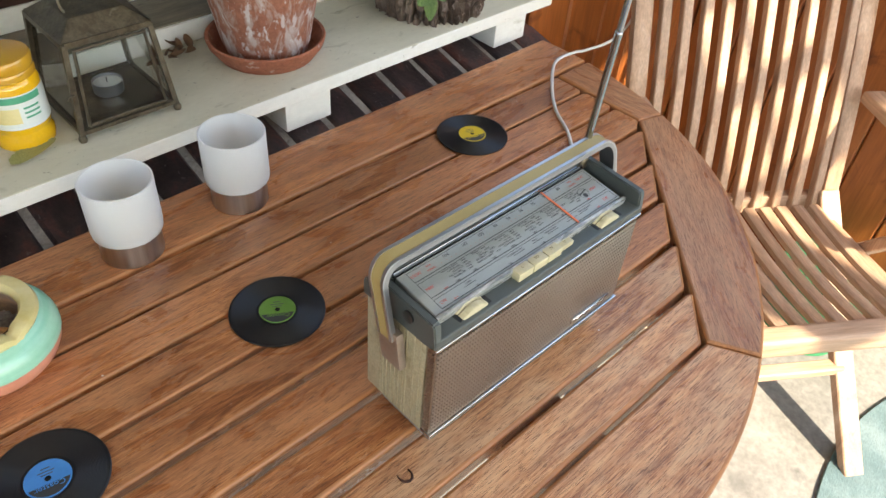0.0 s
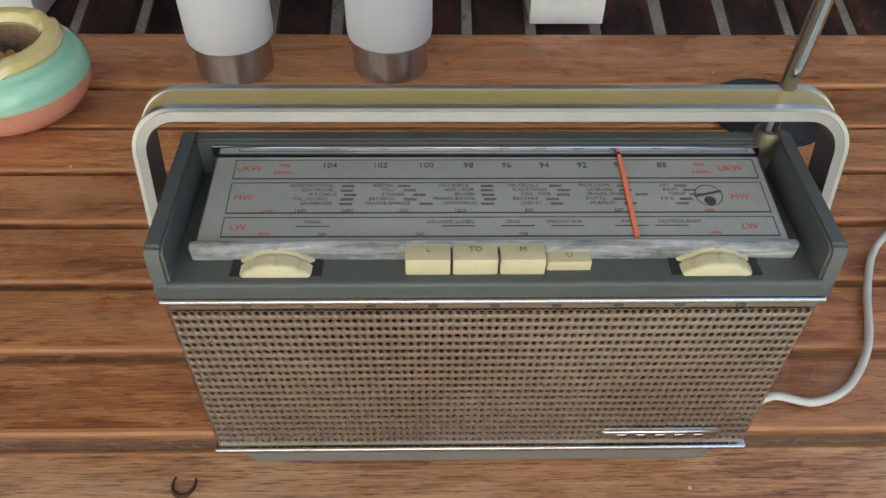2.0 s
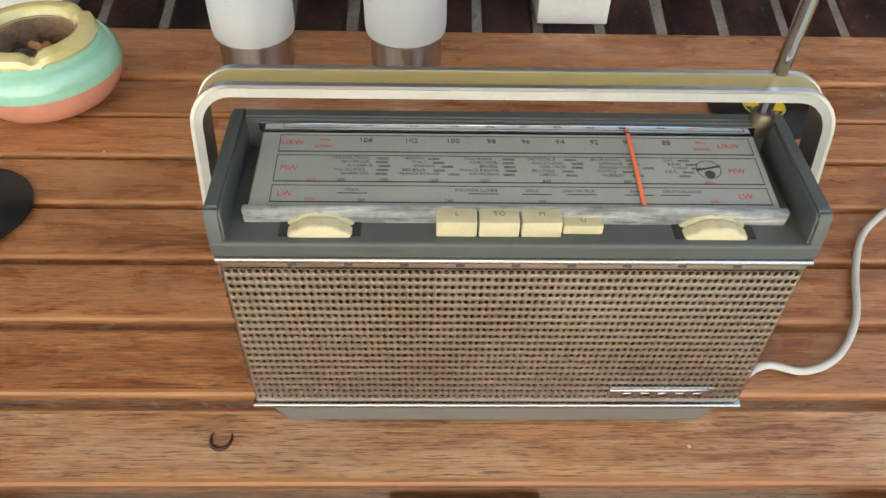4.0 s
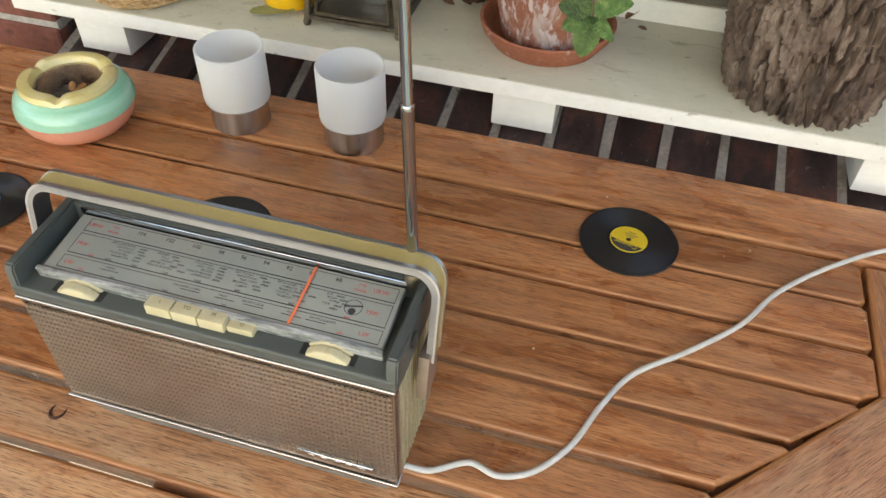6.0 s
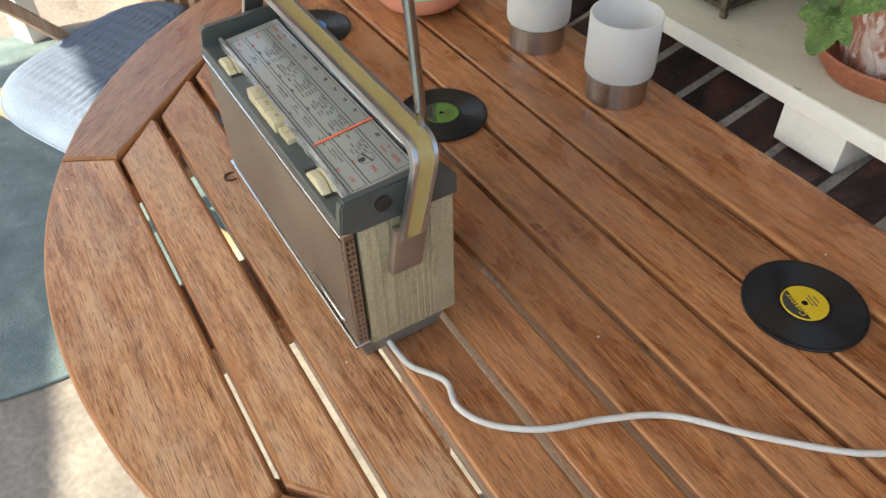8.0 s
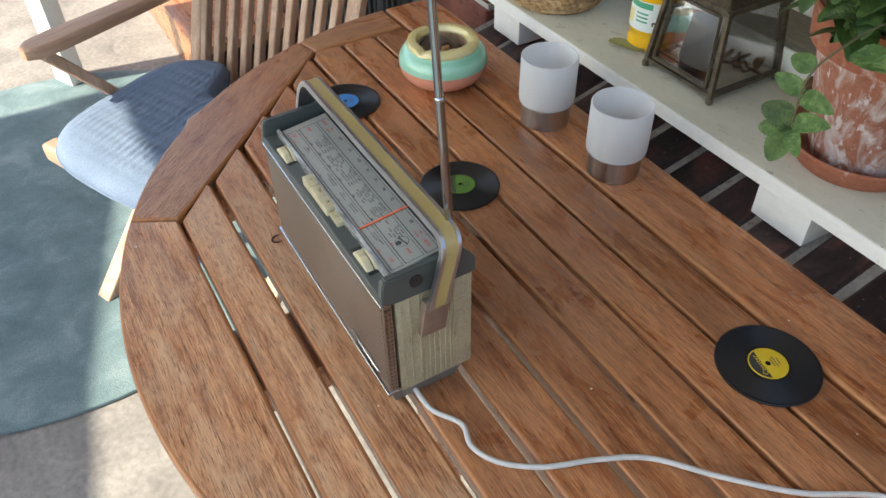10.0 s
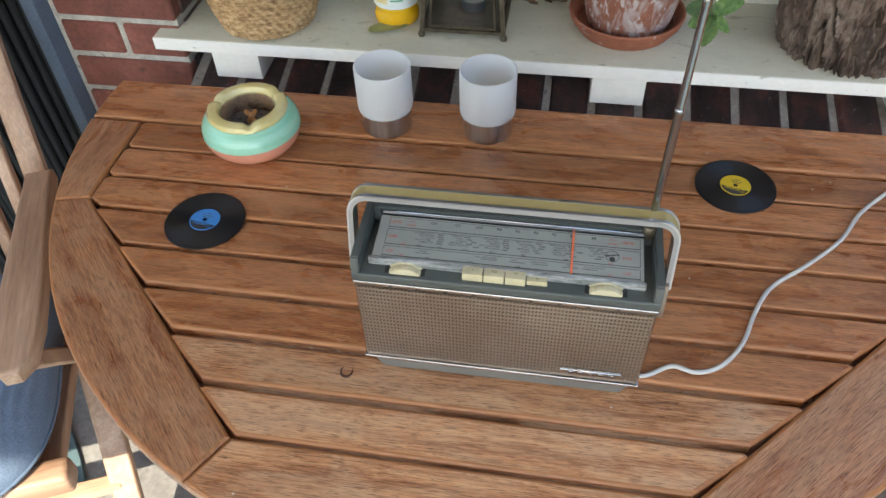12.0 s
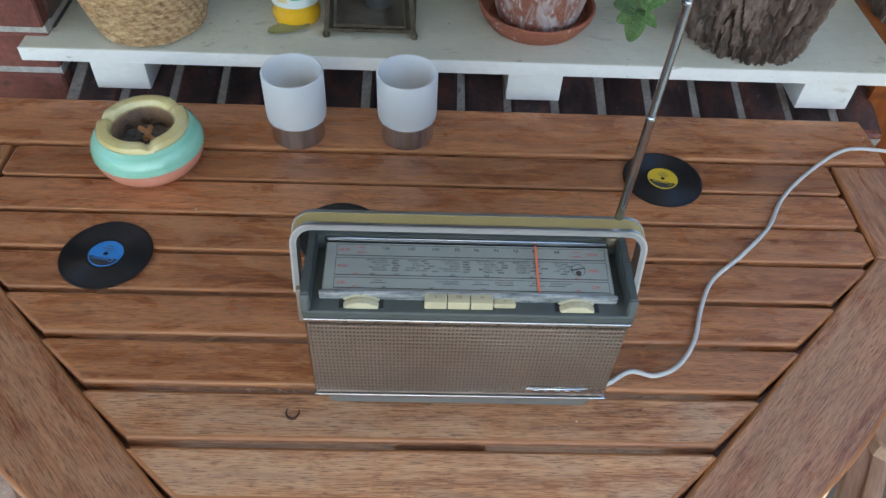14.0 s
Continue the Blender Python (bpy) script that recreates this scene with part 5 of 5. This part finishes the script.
tea = thing("tea_light", pose(LX + 0.008, LY + 0.012, SHELF + 0.0115), "white tea light in its cup inside the lantern", "candle")
part("cup", lathe([(0.018, 0.0), (0.019, 0.001), (0.0195, 0.016), (0.0185, 0.0162), (0.018, 0.012)], 32), ALU, tea)
part("wax", lathe([(0.0184, 0.001), (0.0184, 0.0125), (0.010, 0.0135), (0.0, 0.0125)], 32), WAX, tea)
part("wick", lathe([(0.0007, 0.0125), (0.0007, 0.020), (0.0, 0.020)], 8), INK, tea)

# terracotta pot with saucer and mint
POTX, POTY = 0.286, 0.641
saucer = part("saucer", lathe([(0.062, 0.0), (0.070, 0.001), (0.084, 0.020), (0.087, 0.030), (0.0855, 0.032), (0.082, 0.031), (0.078, 0.020), (0.070, 0.008), (0.0, 0.007)], 72), TERRACOTTA_RED, None, "", pose(POTX, POTY, SHELF))
tagged(saucer, "round red terracotta saucer under the plant pot", "saucer")
pot = thing("terracotta_pot", pose(POTX + 0.003, POTY + 0.004, SHELF + 0.0075), "weathered terracotta pot with white lime bloom on a saucer", "plant pot")
part("pot_body", lathe([(0.056, 0.0), (0.060, 0.002), (0.064, 0.014), (0.0895, 0.140), (0.089, 0.142)], 72), TERRACOTTA, pot, "lime-stained tapering body")
part("pot_rim", lathe([(0.089, 0.139), (0.0985, 0.141), (0.1040, 0.182), (0.1035, 0.186), (0.098, 0.187), (0.094, 0.182), (0.092, 0.165), (0.0, 0.168)], 72), TERRACOTTA_RED, pot, "wide red rim")
part("soil", lathe([(0.0925, 0.170), (0.0, 0.176)], 40), SOIL, pot)
mint = thing("mint_plant", pose(POTX, POTY, SHELF + 0.178), "bushy green mint overhanging its terracotta pot", "plant")
rng = random.Random(5)
for i in range(31):
    a = radians(-90) + rng.uniform(-2.2, 2.2)
    reach = rng.uniform(0.03, 0.105)
    h = rng.uniform(0.02, 0.13)
    c, s = math.cos(a), math.sin(a)
    sprout(mint, rng, [(0.04 * c, 0.04 * s, -0.005), ((0.06 + reach * 0.3) * c, (0.06 + reach * 0.3) * s, h * 0.9), ((0.07 + reach * 0.75) * c, (0.07 + reach * 0.75) * s, h), ((0.075 + reach) * c, (0.075 + reach) * s, h - 0.005 - reach * 0.2)], 3, 0.040, 0.08)


def foliage(parent, rng, count, place, size):
    """Many small leaves in one mesh, too many to tell apart."""
    v, f = [], []
    base = LEAVES[0]
    bv = [w.co.copy() for w in base.vertices]
    bf = [tuple(p.vertices) for p in base.polygons]
    for i in range(count):
        p, out = place(rng)
        x = out.normalized()
        y = Vector((rng.uniform(-0.3, 0.3), rng.uniform(-0.3, 0.3), 1)).cross(x).normalized()
        z = x.cross(y)
        k, o = size * rng.uniform(0.6, 1.15), len(v)
        v += [tuple(p + k * (x * w.x + y * w.y + z * w.z)) for w in bv]
        f += [tuple(q + o for q in face) for face in bf]
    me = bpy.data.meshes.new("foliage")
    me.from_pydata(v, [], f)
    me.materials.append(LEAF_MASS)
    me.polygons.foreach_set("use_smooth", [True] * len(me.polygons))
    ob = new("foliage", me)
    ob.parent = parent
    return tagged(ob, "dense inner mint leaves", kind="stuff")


def mint_place(rng):
    a = rng.uniform(0, 2 * math.pi)
    r = 0.155 * math.sqrt(rng.random())
    h = 0.13 * (1 - (r / 0.20) ** 2) * rng.uniform(0.3, 1.0) - (0.015 * rng.random() if r > 0.10 else 0)
    p = Vector((r * math.cos(a), r * math.sin(a) * 0.9, h + 0.022))
    return p, Vector((math.cos(a) + rng.uniform(-.7, .7), math.sin(a) + rng.uniform(-.7, .7), rng.uniform(-0.5, 0.3)))


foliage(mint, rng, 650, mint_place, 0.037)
sprig = [(0.045, -0.070, 0.005), (0.062, -0.150, 0.060), (0.072, -0.225, 0.065), (0.066, -0.255, 0.040), (0.071, -0.263, -0.006)]
pts = smooth_path(sprig, 5)
part("stem", tube(bmesh.new(), pts, 0.0011, 6), STEM, mint, "thin hanging brown stem")
for d_, p, sz, pale in (((-0.85, -0.2, 0.25), (0.068, -0.257, 0.026), 0.034, 1), ((0.95, -0.2, 0.10), (0.068, -0.257, 0.024), 0.036, 1), ((-0.7, -0.1, 0.1), (0.066, -0.250, 0.046), 0.026, 0),
                        ((-0.95, -0.25, 0.1), (0.070, -0.262, 0.002), 0.034, 0), ((0.9, -0.1, 0.45), (0.071, -0.262, 0.000), 0.038, 1), ((-0.85, -0.4, -0.25), (0.070, -0.263, -0.006), 0.030, 0),
                        ((0.75, -0.5, -0.35), (0.071, -0.263, -0.006), 0.030, 1), ((-0.1, -0.35, -0.9), (0.070, -0.264, -0.008), 0.036, 0), ((0.1, -0.9, 0.2), (0.071, -0.264, -0.004), 0.018, 1)):
    add_leaf(mint, PALES[0] if pale else LEAVES[1], Vector(p), d_, (0.1, -0.8, 0.6), sz * 0.9, 0)


# bark planters
add_leaf(mint, leaf_mesh("leaf", LEAF_PALE, 0.5, 0.12, 0.1), Vector((0.070, -0.205, 0.052)), (0.9, -0.35, 0.12), (0.1, -0.6, 0.8), 0.050, 0)


def bark_planter(x, y, r0, r1, h, turn, label):
    t = thing("bark_planter", pose(x, y, SHELF, 0, 0, turn), label, "planter", "bark planters")
    seg, nz = 240, 48
    bm = bmesh.new()
    rings = []
    for j in range(nz + 1):
        f = j / nz
        r = r0 + (r1 - r0) * f
        ring = []
        for i in range(seg):
            a = 2 * math.pi * i / seg
            p = Vector((math.cos(a), math.sin(a), f))
            d1 = noise.noise(Vector((p.x * 8, p.y * 8, f * 2.6 + turn)))
            d2 = noise.noise(Vector((p.x * 19, p.y * 19, f * 9 + turn)))
            fissure = 0.017 * math.exp(-(d1 / 0.11) ** 2) + 0.005 * math.exp(-(d2 / 0.13) ** 2)
            rr = r * (1 + 0.05 * noise.noise(p * 1.3)) - fissure + 0.004 * noise.noise(Vector((p.x * 30, p.y * 30, f * 26)))
            ring.append(bm.verts.new((rr * math.cos(a), rr * math.sin(a), h * f)))
        rings.append(ring)
    for a, b in zip(rings, rings[1:]):
        for i in range(seg):
            bm.faces.new((a[i], a[(i + 1) % seg], b[(i + 1) % seg], b[i]))
    bm.faces.new(rings[0])
    part("bark_wall", bm, BARK, t, "deeply furrowed bark wall")
    part("soil", lathe([(r1 * 0.93, h - 0.012), (0.0, h - 0.006)], 40), SOIL, t)
    return t


bark_planter(0.600, 0.628, 0.092, 0.125, 0.20, 0, "planter of rough brown bark on the cream shelf")

bark_planter(0.905, 0.695, 0.080, 0.105, 0.20, 75, "second bark planter on the ledge above the boarding")
ivy = thing("planter_greenery", pose(0.60, 0.628, SHELF + 0.188), "small green and yellow leaves in the bark planter", "plant")
rng = random.Random(33)
for i in range(9):
    a = i * 2.4
    c, s = math.cos(a), math.sin(a)
    sprout(ivy, rng, [(0.03 * c, 0.03 * s, 0), (0.07 * c, 0.07 * s, 0.05), (0.12 * c, 0.12 * s, 0.045)], 3, 0.036, 0.5)
# dry leaves and crumbs along the back of the shelf
rng = random.Random(11)
dry_me = leaf_mesh("dry_leaf", DRY_LEAF, 0.55, 0.5, -0.3)
for i in range(26):
    cx, cy = rng.choice(((0.155, 0.70), (0.175, 0.715), (0.40, 0.715), (-0.185, 0.70)))
    p = Vector((cx + rng.gauss(0, 0.022), min(0.725, cy + rng.gauss(0, 0.012)), SHELF + 0.002))
    ob = add_leaf(None, dry_me, p, (rng.uniform(-1, 1), rng.uniform(-1, 1), 0.05), (rng.uniform(-.3, .3), rng.uniform(-.3, .3), 1), rng.uniform(0.010, 0.026), rng.uniform(-30, 30))
    ob.name = "dry_leaf"
    tagged(ob, "curled brown dry leaf lying on the shelf", "leaf", "dry leaves on the shelf")


# ---- chairs ----
def bar(bm, a, b, w, t, bevel=0.003, up=(0, 0, 1)):
    """A square bar from a to b, w across and t thick."""
    a, b = Vector(a), Vector(b)
    d = b - a
    z = d.normalized()
    x = Vector(up).cross(z)
    x = x.normalized() if x.length > 1e-3 else Vector((1, 0, 0))
    y = z.cross(x)
    m = Matrix((x, y, z)).transposed().to_4x4()
    m.translation = a
    return box(bm, -w / 2, w / 2, -t / 2, t / 2, 0, d.length, bevel, 1, m)


def sweep(bm, path, w, t):
    """A flat slat, w wide along x and t thick, along a path in the yz plane."""
    pts = [Vector(p) for p in path]
    rings = []
    for i, p in enumerate(pts):
        d = (pts[min(i + 1, len(pts) - 1)] - pts[max(i - 1, 0)]).normalized()
        n = Vector((0, -d.z, d.y))
        e = 0.22
        rings.append([bm.verts.new(p + Vector((w / 2 * sx, 0, 0)) + n * (t / 2 * sn)) for sx, sn in ((-1, -1 + e), (-1 + e, -1), (1 - e, -1), (1, -1 + e), (1, 1 - e), (1 - e, 1), (-1 + e, 1), (-1, 1 - e))])
    for a, b in zip(rings, rings[1:]):
        for k in range(8):
            bm.faces.new((a[k], a[(k + 1) % 8], b[(k + 1) % 8], b[k]))
    bm.faces.new(rings[0])
    bm.faces.new(rings[-1])
    return bm


def back_path(x, z0=0.40):
    out = []
    for i in range(11):
        f = i / 10
        out.append((x, 0.005 + 0.25 * f - 0.02 * math.sin(math.pi * f) + 0.012 * math.cos(x * 6), z0 + 0.62 * f))
    return out


def folding_chair(m, label, group="folding chairs"):
    c = thing("folding_armchair", m, label, "chair", group)
    for s in (-1, 1):
        part("back_post", sweep(bmesh.new(), back_path(s * 0.228, 0.36), 0.034, 0.024), CHAIR_WOOD, c)
        part("armrest", plank(bmesh.new(), [(s * 0.245 - 0.020, 0.06), (s * 0.245 - 0.030, -0.26), (s * 0.245 - 0.024, -0.315), (s * 0.245 - 0.008, -0.335), (s * 0.245 + 0.012, -0.335), (s * 0.245 + 0.028, -0.315), (s * 0.245 + 0.033, -0.26), (s * 0.245 + 0.022, 0.06)], 0.628, 0.652, 0.006), CHAIR_WOOD_Y, c, "smooth curved armrest")
        part("front_leg", bar(bmesh.new(), (s * 0.215, 0.02, 0.44), (s * 0.235, -0.385, 0.002), 0.024, 0.045, up=(1, 0, 0)), CHAIR_WOOD, c)
        part("rear_leg", bar(bmesh.new(), (s * 0.245, -0.30, 0.628), (s * 0.245, 0.20, 0.004), 0.024, 0.042, up=(1, 0, 0)), CHAIR_WOOD, c)
        part("seat_rail", bar(bmesh.new(), (s * 0.205, 0.03, 0.385), (s * 0.205, -0.34, 0.415), 0.024, 0.036, up=(1, 0, 0)), CHAIR_WOOD_Y, c)
    for i in range(10):
        x = -0.19 + 0.38 * i / 9
        part("back_slat", sweep(bmesh.new(), back_path(x), 0.0185, 0.020), CHAIR_WOOD, c)
    part("top_rail", box(bmesh.new(), -0.25, 0.25, 0.245, 0.290, 1.00, 1.06, 0.008), CHAIR_WOOD_X, c)
    part("lower_rail", box(bmesh.new(), -0.215, 0.215, 0.024, 0.046, 0.385, 0.425, 0.004), CHAIR_WOOD_X, c)
    for i in range(11):
        x = -0.185 + 0.37 * i / 10
        path = [(x, 0.0 - 0.36 * k / 8, 0.412 + 0.030 * k / 8 - 0.012 * math.sin(math.pi * k / 8)) for k in range(9)]
        part("seat_slat", sweep(bmesh.new(), path, 0.023, 0.014), CHAIR_WOOD_Y, c)
    part("front_rail", box(bmesh.new(), -0.245, 0.245, -0.375, -0.335, 0.410, 0.452, 0.010, 3), CHAIR_WOOD_X, c, "rounded front seat rail")
    part("stretcher", bar(bmesh.new(), (-0.225, -0.23, 0.17), (0.225, -0.23, 0.17), 0.030, 0.020), CHAIR_WOOD_X, c)
    part("stretcher", bar(bmesh.new(), (-0.235, 0.10, 0.13), (0.235, 0.10, 0.13), 0.030, 0.020), CHAIR_WOOD_X, c)
    return c


folding_chair(turned(1.035, 0.157, -34), "pale slatted folding armchair beside the boarded wall, dappled by sun")
folding_chair(turned(-0.80, 0.20, 24), "pale slatted folding armchair carrying a blue quilted cushion")

cushion = thing("seat_cushion", turned(-0.80, 0.20, 24, 0.437) @ pose(0, -0.190, 0.006, 4) @ Matrix.Diagonal((1.08, 1.10, 1.1, 1)), "blue-grey quilted seat cushion, notched at the back, on the chair", "cushion")
bm = bmesh.new()
seg, nr = 160, 44


def cushion_r(a):
    c, s = math.cos(a), math.sin(a)
    r = 1.0 / ((abs(c) / 0.215) ** 3.2 + (abs(s) / 0.195) ** 3.2) ** (1 / 3.2)
    d = (a - math.pi / 2 + math.pi) % (2 * math.pi) - math.pi
    return r * (1 - 0.52 * math.exp(-(d / 0.30) ** 4))


top, low = [], []
for j in range(1, nr + 1):
    s = j / nr
    tr, lr = [], []
    for i in range(seg):
        a = 2 * math.pi * i / seg
        r = cushion_r(a) * s
        x, y = r * math.cos(a), r * math.sin(a)
        e = max(0.0, 1 - s ** 7) ** 0.5
        quilt = 0.0042 * abs(math.sin(x * 190 + 0.5 * math.sin(y * 60))) * (0.55 + 0.45 * abs(math.sin(y * 120)))
        z = 0.032 + 0.030 * e + quilt * e + 0.004 * math.sin(x * 9) * math.cos(y * 11)
        tr.append(bm.verts.new((x, y, z)))
        lr.append(bm.verts.new((x, y, 0.030 - 0.026 * e)))
    top.append(tr)
    low.append(lr)
for rows, zc in ((top, 0.064), (low, 0.004)):
    cv = bm.verts.new((0, 0, zc))
    for i in range(seg):
        bm.faces.new((cv, rows[0][i], rows[0][(i + 1) % seg]))
    for a, b in zip(rows, rows[1:]):
        for i in range(seg):
            bm.faces.new((a[i], a[(i + 1) % seg], b[(i + 1) % seg], b[i]))
for i in range(seg):
    bm.faces.new((top[-1][i], top[-1][(i + 1) % seg], low[-1][(i + 1) % seg], low[-1][i]))
part("cover", bm, DENIM, cushion, "quilted blue-grey cover")
part("piping", tube(bmesh.new(), [(cushion_r(2 * math.pi * i / 90) * 1.004 * math.cos(2 * math.pi * i / 90), cushion_r(2 * math.pi * i / 90) * 1.004 * math.sin(2 * math.pi * i / 90), 0.031) for i in range(91)], 0.0022, 6), DENIM, cushion)

# bits in the background
bucket = thing("plastic_bucket", pose(1.32, -0.02, 0), "green plastic bucket standing by the boarded wall", "bucket")
part("bucket_wall", lathe([(0.075, 0.0), (0.09, 0.004), (0.105, 0.20), (0.110, 0.205), (0.106, 0.208), (0.100, 0.20), (0.086, 0.01), (0.0, 0.01)], 40), GREEN_PLASTIC, bucket)
part("bucket_handle", tube(bmesh.new(), [(0.108 * math.cos(a), 0.03, 0.19 + 0.07 * math.sin(a)) for a in [math.pi * i / 16 for i in range(17)]], 0.003, 6), BLACK_PLASTIC, bucket)
step = thing("timber_step", pose(-2.05, 0.42, 0), "brown varnished timber step by the house wall", "step")
for k in range(3):
    part("step_board", box(bmesh.new(), -0.42, 0.42, -0.17 + k * 0.116, -0.06 + k * 0.116, 0.16, 0.19, 0.004), TEAK_GREY, step)
part("step_front", box(bmesh.new(), -0.42, 0.42, -0.165, -0.14, 0.0, 0.159, 0.003), TEAK_GREY, step)
part("step_back", box(bmesh.new(), -0.42, 0.42, 0.14, 0.165, 0.0, 0.159, 0.003), TEAK_GREY, step)

post = part("white_post", box(bmesh.new(), -0.05, 0.05, -0.03, 0.03, 0, 1.1, 0.006), WHITE_PAINT, None, "", pose(-2.02, -0.12, 0, 0, 0, 25))
tagged(post, "white-painted timber post standing on the sunny terrace", "post")

# ---- bricks ----
bm = bmesh.new()
box(bm, -0.0298, 0.0298, 0, 0.210, -0.017, 0.017, 0.0105, 3)
sill_me = bpy.data.meshes.new("brick")
bmesh.ops.recalc_face_normals(bm, faces=bm.faces)
for f_ in bm.faces:              # the glaze is worn off the nose
    f_.material_index = 1 if f_.calc_center_median().y < 0.0105 else 0
bm.to_mesh(sill_me)
bm.free()
sill_me.materials.append(BRICK_DARK)
sill_me.materials.append(BRICK_WORN)
for i in range(17):
    b = new("brick", sill_me)
    b.parent = sill
    b.matrix_basis = pose(-0.3566 + 0.0712 * i, 0.002 * math.sin(i * 2.1), -0.0155 + 0.0014 * math.sin(i * 3.7), 0, 0, 1.0 * math.sin(i * 5.1))
face_me = brick_mesh("brick", 0.203, 0.0560, 0.10, BRICK_RED)
half_me = brick_mesh("brick", 0.0965, 0.0560, 0.10, BRICK_RED)
reveal_me = brick_mesh("brick", 0.165, 0.0560, 0.09, BRICK_DARK)
for j in range(36):
    z = 0.0305 + 0.067 * j
    row = [(face_me, -0.5085)] if j % 2 == 0 else [(half_me, -0.5622), (half_me, -0.4550)]
    for me, x in row:
        b = new("brick", me)
        b.parent = wall_left
        b.matrix_basis = pose(x, WALL_Y + 0.0015 * math.sin(j * 1.7 + x * 9), z, 0, 0, 0.4 * math.sin(j * 4.1))
    b = new("brick", reveal_me)  # sooty bricks of the window reveal
    b.parent = wall_left
    b.matrix_basis = pose(-0.4035, 0.660, z, 0, 0, 90)
